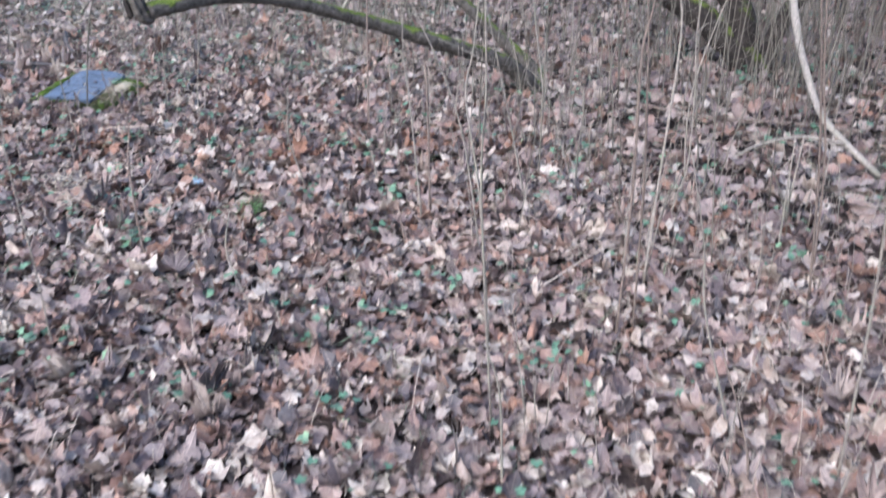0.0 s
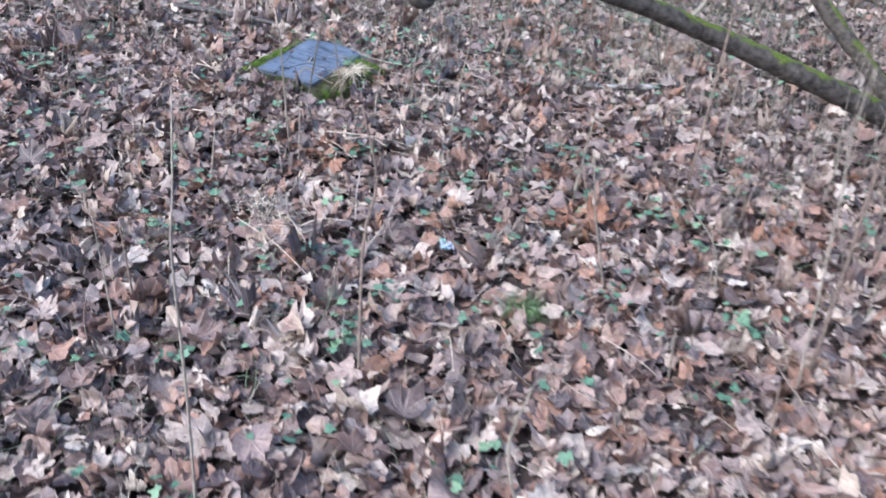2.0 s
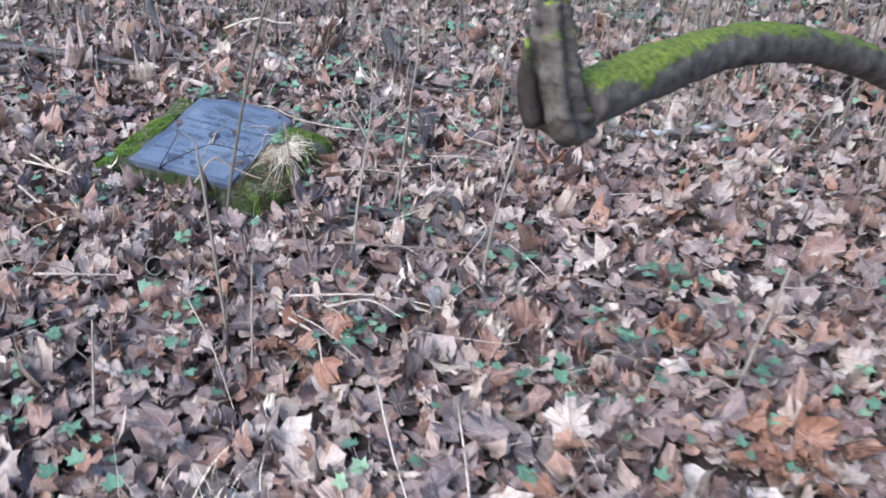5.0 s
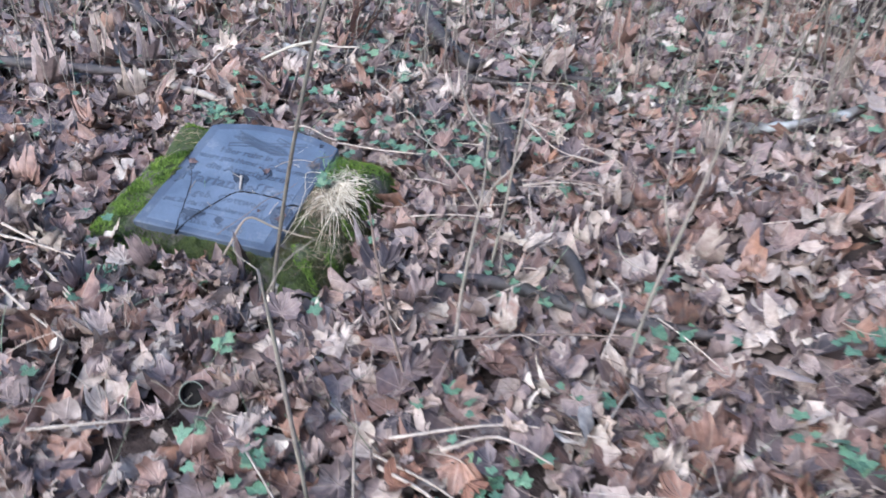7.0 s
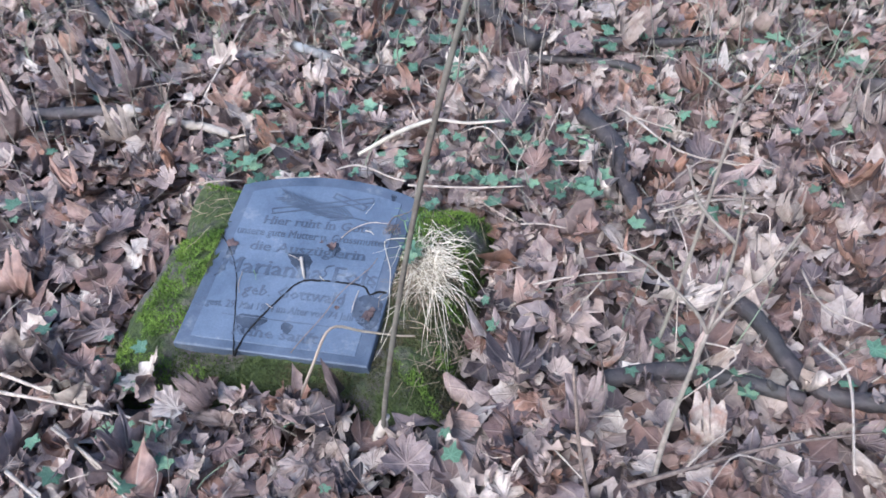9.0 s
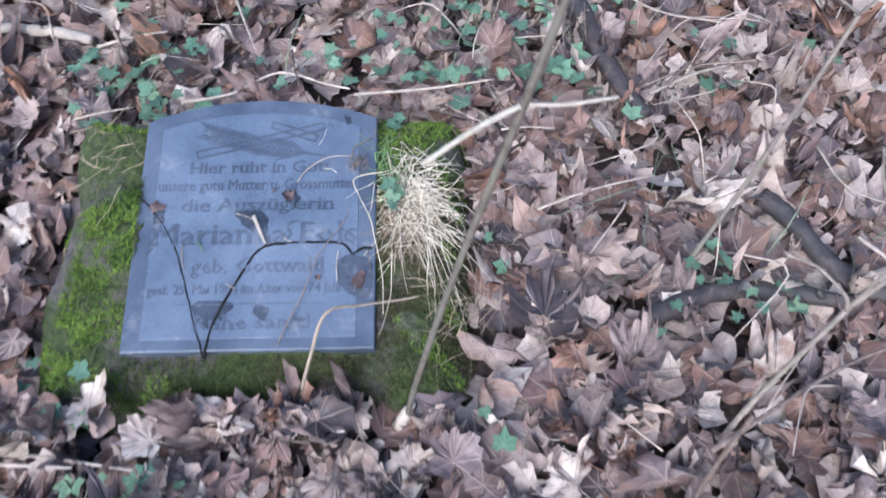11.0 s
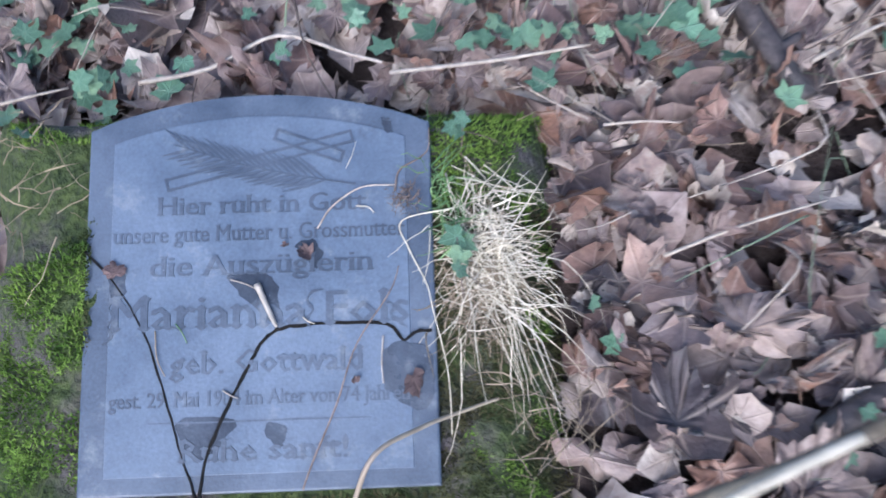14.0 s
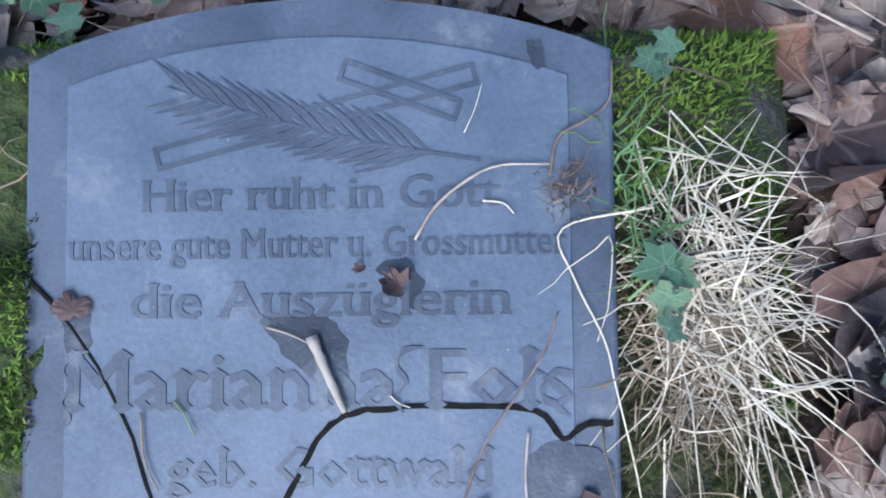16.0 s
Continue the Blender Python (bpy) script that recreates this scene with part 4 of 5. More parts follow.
build_plinth()
build_stone()


# ---- trees ----
def build_trees():
    tree = empty("leaning_tree", "low arching tree limb with grey bark and green moss", "tree")
    limb("trunk", [(3.44, 1.24, -0.05), (3.32, 1.07, 0.16), (3.19, 0.90, 0.33), (2.96, 0.59, 0.49), (2.74, 0.31, 0.63), (2.51, 0.06, 0.76), (2.32, -0.17, 0.87), (2.12, -0.47, 1.00),
                   (1.965, -0.755, 1.085), (1.85, -0.985, 1.120), (1.745, -1.20, 1.120), (1.646, -1.424, 1.110)],
         [0.080, 0.072, 0.064, 0.058, 0.054, 0.050, 0.046, 0.043, 0.042, 0.043, 0.046, 0.047], MOSSY_BARK, tree, sides=22, steps=8, rough=0.03, seed=3, ridge=0.04)
    limb("broken_stub", [(1.656, -1.394, 1.075), (1.628, -1.444, 1.090), (1.608, -1.464, 1.165), (1.596, -1.470, 1.235), (1.586, -1.474, 1.297)], [0.032, 0.045, 0.038, 0.034, 0.026], MOSSY_BARK, tree, "dark split stub with green moss", sides=30, steps=10, rough=0.035, seed=4, ridge=0.16)
    for dx, dy, high in ((-0.012, -0.012, 0.055), (0.012, -0.006, 0.035), (0.004, 0.014, 0.07), (-0.014, 0.010, 0.028)):
        limb("bark_splinter", [(1.590 + dx, -1.472 + dy, 1.255), (1.586 + dx, -1.474 + dy, 1.297), (1.584 + dx * 1.2, -1.475 + dy * 1.2, 1.297 + high)], [0.013, 0.012, 0.003], DARK_BARK, tree, sides=7, steps=4, rough=0.08, seed=14, ridge=0.1)
    limb("bark_splinter", [(1.586, -1.494, 1.085), (1.568, -1.506, 1.155), (1.562, -1.508, 1.235)], [0.018, 0.015, 0.004], MOSSY_DARK, tree, sides=9, steps=5, rough=0.06, seed=15, ridge=0.12)
    limb("side_shoot", [(2.31, -0.18, 0.90), (2.36, -0.14, 1.02), (2.34, -0.12, 1.30), (2.40, -0.05, 1.6)], [0.014, 0.011, 0.008, 0.005], STEM, tree, steps=3, seed=5)
    limb("side_trunk", [(3.40, 1.45, -0.05), (3.30, 1.52, 0.08), (2.98, 1.48, 0.38), (2.73, 1.42, 0.61), (2.55, 1.36, 0.80), (2.2, 1.3, 1.2), (1.9, 1.3, 1.9), (1.8, 1.4, 3.0)], [0.07, 0.06, 0.052, 0.048, 0.045, 0.04, 0.035, 0.02], MOSSY_BARK, tree, sides=10, steps=4, rough=0.05, seed=6)
    pair = empty("twin_tree", "two dark mossy trunks leaning from one foot", "tree")
    limb("trunk", [(5.1, 2.25, -0.05), (4.96, 2.25, 0.2), (4.69, 2.25, 0.42), (4.28, 2.21, 0.70), (3.89, 2.13, 0.98), (3.3, 2.1, 1.5), (2.9, 2.2, 2.3), (2.8, 2.3, 3.6)], [0.17, 0.14, 0.125, 0.115, 0.105, 0.09, 0.07, 0.04], MOSSY_DARK, pair, sides=12, steps=4, rough=0.05, seed=7)
    limb("trunk", [(5.05, 2.30, -0.05), (4.96, 2.28, 0.31), (4.80, 2.27, 0.71), (4.45, 2.25, 0.92), (4.2, 2.2, 1.05), (3.8, 2.3, 1.6), (3.7, 2.5, 2.6)], [0.16, 0.14, 0.13, 0.12, 0.11, 0.09, 0.05], MOSSY_DARK, pair, sides=12, steps=4, rough=0.06, seed=8)
    limb("trunk", [(5.15, 2.35, -0.05), (5.25, 2.4, 0.5), (5.6, 2.5, 1.1), (5.9, 2.6, 2.2)], [0.08, 0.07, 0.06, 0.04], MOSSY_DARK, pair, sides=10, steps=4, rough=0.06, seed=9)
    pale = empty("pale_branch_tree", "bare pale grey branch hanging down to the leaf litter", "tree branch")
    limb("branch", [(5.22, 2.1, 1.25), (5.24, 1.70, 1.00), (5.30, 1.30, 0.80), (5.36, 0.98, 0.64), (5.46, 0.62, 0.46), (5.56, 0.35, 0.32), (5.74, 0.15, 0.20), (5.95, 0.0, 0.07)], [0.036, 0.033, 0.030, 0.028, 0.026, 0.025, 0.022, 0.018], STEM, pale, sides=9, steps=4, rough=0.05, seed=10)
    limb("side_branch", [(5.25, 1.70, 1.0), (5.45, 1.72, 0.98), (5.75, 1.7, 0.92), (6.1, 1.75, 0.95)], [0.018, 0.016, 0.013, 0.010], STEM, pale, steps=3, seed=11)
    limb("side_branch", [(5.72, 0.16, 0.21), (5.45, 0.20, 0.22), (5.2, 0.1, 0.17), (5.05, -0.05, 0.12)], [0.016, 0.014, 0.012, 0.008], STEM, pale, steps=3, seed=12)


def build_far_trees():
    own = np.random.default_rng(15)
    for x, y, r, lean in ((2.4, 6.2, 0.10, (-0.3, 0.2)), (4.5, 5.4, 0.12, (0.25, 0.1)), (6.4, 4.4, 0.11, (-0.5, 0.2)), (7.0, 2.9, 0.09, (0.4, 0.3)), (3.3, 8.2, 0.14, (0.1, 0.1)), (5.6, 7.4, 0.13, (-0.2, 0.2)), (0.4, 7.4, 0.12, (0.2, 0.0)), (6.3, 1.5, 0.06, (-0.5, 0.3))):
        ob = empty("tree", "dark bare woodland tree rising from the leaf litter", "tree", group="trees behind")
        z = float(ground(x, y))
        p = [(x + 0.03, y, z - 0.1), (x, y, z + 0.12), (x + lean[0] * 0.5, y + lean[1] * 0.5, z + 1.0), (x + lean[0] * 1.1, y + lean[1], z + 2.4), (x + lean[0] * 1.3, y + lean[1], z + 5.0)]
        limb("trunk", p, [r * 1.4, r, r * 0.85, r * 0.7, r * 0.3], MOSSY_DARK, ob, sides=12, steps=5, rough=0.05, seed=int(own.integers(1e6)))
        for _ in range(3):
            u = own.uniform(0.15, 0.7)
            q = np.array(p[1]) * (1 - u) + np.array(p[3]) * u
            w = np.array([own.normal(), own.normal(), own.uniform(-0.3, 0.7)])
            w *= own.uniform(0.6, 1.4) / np.linalg.norm(w)
            limb("bough", [q, q + w * 0.4 + own.normal(size=3) * 0.06, q + w * 0.75 + own.normal(size=3) * 0.08, q + w], [r * 0.4, r * 0.3, r * 0.2, r * 0.08], MOSSY_DARK, ob, sides=8, steps=4, rough=0.06, seed=int(own.integers(1e6)))


build_trees()
build_far_trees()


# ---- saplings and standing stems ----
def build_sapling(points, seed, thick):
    own = np.random.default_rng(seed)
    p = np.array(points, float)
    p[0, 2] -= 0.06
    high = p[-1, 2] - p[0, 2]
    if p[-1, 2] > 0.75:
        lean = (p[-1] - p[-2]) / max(np.linalg.norm(p[-1] - p[-2]), 1e-3)
        p = np.vstack([p, p[-1] + lean * own.uniform(0.15, 0.5) + own.normal(size=3) * 0.04])
    r = thick * np.linspace(1.0, 0.45, len(p)) * own.uniform(0.8, 1.2)
    ob = empty("sapling", "thin bare upright stem growing through the leaf litter", "sapling", group="bare stems")
    mat = STEM if seed % 3 else TWIG_BROWN
    limb("stem", p, r, mat, ob, sides=6, steps=4, rough=0.06, seed=seed)
    for _ in range(own.integers(0, 4) if high > 0.3 else 0):
        line, rad = spline(p, r, 4)
        k = own.integers(len(line) // 3, len(line))
        way = np.array([own.normal(), own.normal(), own.uniform(0.3, 1.2)])
        way *= own.uniform(0.08, 0.22) / np.linalg.norm(way)
        a = line[k]
        limb("shoot", [a, a + way * 0.5 + own.normal(size=3) * 0.012, a + way], [rad[k] * 0.6, rad[k] * 0.4, rad[k] * 0.2], mat, ob, sides=5, steps=3, seed=seed + 7)


for number, points in enumerate(STEMS_AT_START + STEMS_AT_START_TOO + STEMS_BY_START + STEMS_BY_START_TOO):
    build_sapling(points, 300 + number, 0.0068)
for number, points in enumerate(STEMS_FAR_WAY + STEMS_ON_WAY):
    build_sapling(points, 400 + number, 0.0054)
for number, points in enumerate(STEMS_BEFORE_STONE):
    build_sapling(points, 500 + number, 0.0038)


def build_stone_sapling():
    """The sapling that leans across the plinth's corner, with a broken fork."""
    ob = empty("leaning_sapling", "grey-green sapling with a broken pale fork, leaning beside the gravestone", "sapling")
    limb("stem", [(0.273, -0.567, 0.00), (0.295, -0.560, 0.16), (0.338, -0.547, 0.40), (0.380, -0.533, 0.60), (0.424, -0.515, 0.788), (0.480, -0.471, 0.99), (0.560, -0.402, 1.225), (0.65, -0.32, 1.53), (0.75, -0.23, 1.90)],
         [0.0058, 0.0054, 0.0051, 0.0049, 0.0051, 0.0043, 0.0038, 0.0034, 0.003], SAPLING_BARK, ob, sides=9, steps=5, rough=0.03, seed=61)
    limb("fork", [(0.424, -0.515, 0.788), (0.375, -0.535, 0.775), (0.313, -0.562, 0.745)], [0.0032, 0.0034, 0.0030], BARE_BARK, ob, sides=8, steps=5, seed=62)
    limb("fork", [(0.424, -0.515, 0.788), (0.472, -0.510, 0.782), (0.528, -0.506, 0.789)], [0.0025, 0.0025, 0.0021], BARE_WOOD, ob, sides=7, steps=5, seed=63)
    limb("shoot", [(0.428, -0.512, 0.797), (0.450, -0.481, 0.828), (0.455, -0.45, 0.883)], [0.0021, 0.0017, 0.001], TWIG_BROWN, ob, sides=5, steps=4, seed=64)
    limb("collar", [(0.266, -0.572, 0.02), (0.276, -0.562, 0.05), (0.288, -0.558, 0.085)], [0.012, 0.011, 0.007], BARE_WOOD, ob, sides=8, steps=3, rough=0.1, seed=65)


build_stone_sapling()


def build_forked_sapling(name_label, stem, branches, thick, mat, seed):
    """A slender sapling whose stem splits into bare crooked branches."""
    ob = empty("sapling", name_label, "sapling", group="bare stems")
    limb("stem", stem, thick * np.linspace(1.0, 0.6, len(stem)), mat, ob, sides=8, steps=5, rough=0.05, seed=seed)
    for k, line in enumerate(branches):
        limb("branch", line, thick * np.linspace(0.55, 0.25, len(line)), mat, ob, sides=6, steps=4, rough=0.05, seed=seed + 1 + k)


build_forked_sapling("slender pale brown forked sapling standing in fallen leaves",
                     [(0.815, -0.62, -0.02), (0.818, -0.62, 0.12), (0.825, -0.62, 0.25), (0.842, -0.62, 0.40), (0.856, -0.62, 0.51)],
                     [[(0.856, -0.62, 0.51), (0.885, -0.615, 0.58), (0.920, -0.61, 0.63), (0.955, -0.60, 0.72)],
                      [(0.856, -0.62, 0.51), (0.864, -0.622, 0.60), (0.868, -0.625, 0.70), (0.863, -0.63, 0.80)],
                      [(0.856, -0.62, 0.51), (0.830, -0.63, 0.566), (0.762, -0.64, 0.65), (0.71, -0.65, 0.693)],
                      [(0.868, -0.625, 0.70), (0.815, -0.60, 0.74), (0.79, -0.59, 0.80)]], 0.0058, STEM, 1400)
build_forked_sapling("tall thin pale grey forked stem by fallen branches",
                     [(1.229, -0.490, 0.000), (1.253, -0.490, 0.280), (1.292, -0.490, 0.513), (1.319, -0.490, 0.687), (1.332, -0.490, 0.842), (1.339, -0.490, 1.006), (1.326, -0.490, 1.140)],
                     [[(1.272, -0.490, 0.425), (1.238, -0.490, 0.547), (1.235, -0.490, 0.623), (1.231, -0.490, 0.821), (1.255, -0.490, 0.991), (1.261, -0.490, 1.109)]], 0.0048, STEM, 1410)
build_forked_sapling("thin crooked twig forking in two above the leaves",
                     [(0.80, -0.28, 0.03), (0.835, -0.29, 0.30), (0.86, -0.30, 0.55), (0.878, -0.30, 0.717)],
                     [[(0.878, -0.30, 0.717), (0.84, -0.30, 0.745), (0.799, -0.30, 0.777)], [(0.878, -0.30, 0.717), (0.92, -0.30, 0.79), (0.979, -0.30, 0.86)]], 0.0045, STEM, 1420)


# ---- fallen branches and twigs ----
def build_branch(points, radius, mat, label, seed, knobs=3, pale_end=False):
    own = np.random.default_rng(seed)
    ob = empty("fallen_branch", label, "branch", group="fallen branches")
    p = [(x, y, float(ground(x, y)) + radius * 0.9 + (0.024 if mat is BARE_WOOD else 0.030 if radius > 0.022 else 0.012) + own.uniform(0.0, 0.010)) for x, y in points]
    r = radius * np.linspace(1.0, 0.8, len(p)) * own.uniform(0.9, 1.1, len(p))
    limb("stick", p, r, mat, ob, sides=11, steps=6, rough=0.06, seed=seed)
    line, rad = spline(p, r, 6)
    for k in range(knobs):
        q = line[own.integers(1, len(line) - 1)]
        way = own.normal(size=3) * (1, 1, 0.5) + (0, 0, 0.5)
        way *= radius * 2.0 / np.linalg.norm(way)
        limb("knot", [q, q + way * 0.6, q + way], [radius * 0.55, radius * 0.4, radius * 0.22], mat, ob, sides=7, steps=2, rough=0.1, seed=seed + k)
    if pale_end:
        d = line[-1] - line[-2]
        d /= np.linalg.norm(d)
        limb("cut_end", [line[-1] - d * 0.003, line[-1] + d * 0.02, line[-1] + d * 0.05], [radius * 0.97, radius * 0.9, radius * 0.4], BARE_WOOD, ob, sides=10, steps=3, rough=0.08, seed=seed + 9)


ROTTEN = "dark wet rotten branch lying among the leaves"
build_branch([(-1.75, 0.20), (-1.45, 0.29), (-1.21, 0.34), (-1.03, 0.37), (-0.9, 0.41), (-0.82, 0.43)], 0.024, DARK_BARK, "dark rotten branch with a pale broken end", 70, 3, True)
build_branch([(-0.68, 0.42), (-0.60, 0.40), (-0.52, 0.38), (-0.44, 0.345)], 0.015, BARE_WOOD, "pale stripped piece of branch", 71, 1)
build_branch([(-1.5, 1.3), (-1.35, 1.12), (-1.17, 0.94), (-1.0, 0.83)], 0.024, DARK_BARK, ROTTEN, 72)
build_branch([(-0.41, 0.83), (-0.23, 0.75), (-0.07, 0.7), (0.1, 0.79)], 0.018, LICHEN_BARK, "dark branch with pale grey lichen", 73)
build_branch([(0.0, 1.36), (0.13, 1.18), (0.28, 1.0), (0.38, 0.90)], 0.030, DARK_BARK, ROTTEN, 74)
build_branch([(0.36, 0.87), (0.62, 0.86), (0.76, 0.78), (0.87, 0.77)], 0.013, DARK_BARK, ROTTEN, 75, 1)
build_branch([(0.57, 0.52), (0.66, 0.40), (0.69, 0.28), (0.73, 0.15), (0.77, 0.06)], 0.024, DARK_BARK, ROTTEN, 76, 2)
build_branch([(0.70, -0.42), (0.83, -0.36), (0.95, -0.35), (1.10, -0.37)], 0.020, DARK_BARK, "dark wet branch with a round knot", 77, 2)
build_branch([(0.98, -0.13), (1.02, -0.18), (1.08, -0.29), (1.15, -0.35), (1.27, -0.35), (1.45, -0.33)], 0.021, DARK_BARK, "dark wet forked branch", 78, 2)
build_branch([(1.34, 0.79), (1.5, 0.87), (1.68, 0.97), (1.9, 1.2)], 0.022, LICHEN_BARK, "grey-brown branch lying on leaves", 79, 2)
build_branch([(0.55, 0.98), (0.8, 0.99), (1.01, 1.06)], 0.015, DARK_BARK, ROTTEN, 80, 1)
build_branch([(-0.26, 1.27), (-0.0, 1.33), (0.35, 1.48)], 0.016, DARK_BARK, ROTTEN, 81, 1)
build_branch([(-2.6, -0.1), (-2.2, 0.0), (-1.9, 0.12), (-1.53, 0.07), (-1.30, 0.14)], 0.020, DARK_BARK, ROTTEN, 82, 2)
build_branch([(4.3, 0.9), (4.8, 0.75), (5.3, 0.85), (5.9, 0.8)], 0.018, TWIG_BROWN, "brown branch lying on leaves", 83, 1)


def build_twig(points, seed):
    own = np.random.default_rng(seed)
    p = []
    for k, (x, y) in enumerate(points):
        p.append((x, y, float(ground(x, y)) + 0.052 + own.uniform(0.0, 0.024)))
    long_ = sum(math.dist(a, b) for a, b in zip(p, p[1:]))
    if len(p) == 2:
        mid = [(a + b) / 2 for a, b in zip(*p)]
        p.insert(1, (mid[0] + own.normal() * 0.02 * long_, mid[1] + own.normal() * 0.02 * long_, mid[2] + 0.006))
    r0 = own.uniform(0.0028, 0.0050) * (1.0 if long_ > 0.15 else 0.7)
    mat = TWIG_PALE if own.random() < 0.72 else TWIG_BROWN
    ob = limb("fallen_twig", p, np.linspace(r0, r0 * 0.55, len(p)), mat, sides=6, steps=5, rough=0.06, seed=seed)
    tagged(ob, "pale dry fallen twig on the leaf litter" if mat is TWIG_PALE else "brown fallen twig on the leaf litter", "twig", group="fallen twigs")


for number, points in enumerate(TWIGS_AT_START + TWIGS_ON_WAY + TWIGS_BEFORE_STONE + TWIGS_BY_STONE + TWIGS_BEHIND_STONE):
    build_twig(points, 600 + number)


def build_small_sticks():
    """Fine stalks strewn over and sticking out of the litter."""
    own = np.random.default_rng(31)
    for mat, n, up in ((TWIG_PALE, 1500, 0.35), (TWIG_BROWN, 1300, 0.5)):
        pieces = []
        x, y = sow(own, n * 2, -4.5, 7.0, -5.2, 6.0, lambda x, y: (near_way(x, y) < 4.5) & ~on_plinth(x, y, 0.05))
        for a, b in zip(x[:n], y[:n]):
            long_ = own.uniform(0.04, 0.20) * (1.6 if own.random() < 0.15 else 1)
            yaw = own.uniform(0, 6.28)
            rise = abs(own.normal()) * up if own.random() < 0.5 else 0.05
            way = np.array([math.cos(yaw), math.sin(yaw), rise])
            way *= long_ / np.linalg.norm(way)
            p0 = np.array([a, b, float(ground(a, b)) + 0.03 + own.uniform(0, 0.03)])
            bow = own.normal(size=3) * 0.08 * long_
            r = own.uniform(0.0008, 0.0022)
            pieces.append(tube([p0, p0 + way * 0.5 + bow, p0 + way], [r, r * 0.8, r * 0.5], 4, 3, 0.05, int(own.integers(1e6))))
        ob = link_mesh("twig_litter", raw_mesh("twig_litter", *joined(pieces)), mat)
        tagged(ob, "fine dry stalks and twigs strewn over leaves", "twigs", kind="stuff")


def build_undergrowth():
    """Thin grey-brown stems of the wood's undergrowth behind."""
    own = np.random.default_rng(37)
    pieces = []
    spots = [(own.uniform(1.5, 7.0), own.uniform(1.2, 7.5)) for _ in range(330)] + [(own.uniform(4.0, 7.4), own.uniform(0.6, 5.0)) for _ in range(330)] + [(own.uniform(3.4, 6.6), own.uniform(-1.6, 1.6)) for _ in range(60)] + [(own.uniform(-2.0, 2.2), own.uniform(0.9, 4.5)) for _ in range(70)] + [(own.uniform(-3.5, -1.0), own.uniform(-0.5, 3)) for _ in range(30)]
    for x, y in spots:
        high = own.uniform(0.35, 1.7)
        a = np.array([x, y, float(ground(x, y)) - 0.02])
        lean = own.normal(size=3) * (0.16, 0.16, 0) * high
        r = own.uniform(0.0025, 0.0065)
        p = [a, a + (0, 0, high * 0.4) + lean * 0.3, a + (0, 0, high * 0.75) + lean * 0.7 + own.normal(size=3) * 0.02, a + (0, 0, high) + lean]
        pieces.append(tube(p, [r, r * 0.85, r * 0.65, r * 0.35], 5, 3, 0.05, int(own.integers(1e6))))
        for _ in range(own.integers(0, 5)):
            u = own.uniform(0.35, 0.95)
            q = a + (0, 0, high * u) + lean * u
            w = np.array([own.normal(), own.normal(), own.uniform(0.1, 1.0)])
            w *= own.uniform(0.1, 0.35) / np.linalg.norm(w)
            pieces.append(tube([q, q + w * 0.5 + own.normal(size=3) * 0.02, q + w], [r * 0.5, r * 0.4, r * 0.2], 4, 2, 0.0, int(own.integers(1e6))))
    ob = link_mesh("undergrowth", raw_mesh("undergrowth", *joined(pieces)), SAPLING_BARK)
    tagged(ob, "thicket of thin bare stems behind the mossy limb", "undergrowth", kind="stuff")


def build_stalks():
    """Dry standing stalks along the way."""
    own = np.random.default_rng(33)
    pieces = []
    x, y = sow(own, 900, -3.0, 6.4, -4.4, 3.0, lambda x, y: (near_way(x, y) < 3.5) & ~on_plinth(x, y, 0.25))
    for a, b in zip(x[:430], y[:430]):
        high = own.uniform(0.08, 0.42) * (0.55 if near_way(np.array(a), np.array(b)) < 1.3 else 1.0)
        p0 = np.array([a, b, float(ground(a, b)) - 0.02])
        lean = own.normal(size=3) * (0.22, 0.22, 0) * high
        r = own.uniform(0.0009, 0.0021)
        pieces.append(tube([p0, p0 + (0, 0, high * 0.5) + lean * 0.35 + own.normal(size=3) * 0.012, p0 + (0, 0, high) + lean], [r, r * 0.85, r * 0.5], 4, 4, 0.06, int(own.integers(1e6))))
    for a, b in zip(x[430:], y[430:]):
        yaw, high, long_ = own.uniform(0, 6.28), own.uniform(0.03, 0.16), own.uniform(0.12, 0.42)
        w = np.array([math.cos(yaw), math.sin(yaw), 0]) * long_
        p0 = np.array([a, b, float(ground(a, b)) + 0.005])
        turn = np.array([-w[1], w[0], 0]) * own.normal() * 0.28
        r = own.uniform(0.0013, 0.0027)
        kink = own.uniform(0.3, 0.7)
        end = p0 + w + turn * own.uniform(-1.0, 1.0)
        end[2] = float(ground(end[0], end[1])) + own.uniform(0.02, 0.10)
        if on_plinth(end[0], end[1], 0.12):
            continue
        pieces.append(tube([p0, p0 + w * kink * 0.5 + turn * 0.6 + (0, 0, high * 0.7), p0 + w * kink + turn + (0, 0, high), end], [r, r * 0.95, r * 0.8, r * 0.45], 5, 3, 0.05, int(own.integers(1e6))))
    ob = link_mesh("dry_stalks", raw_mesh("dry_stalks", *joined(pieces)), TWIG_PALE)
    tagged(ob, "thin dry stalks standing in the leaf litter", "stalks", kind="stuff")


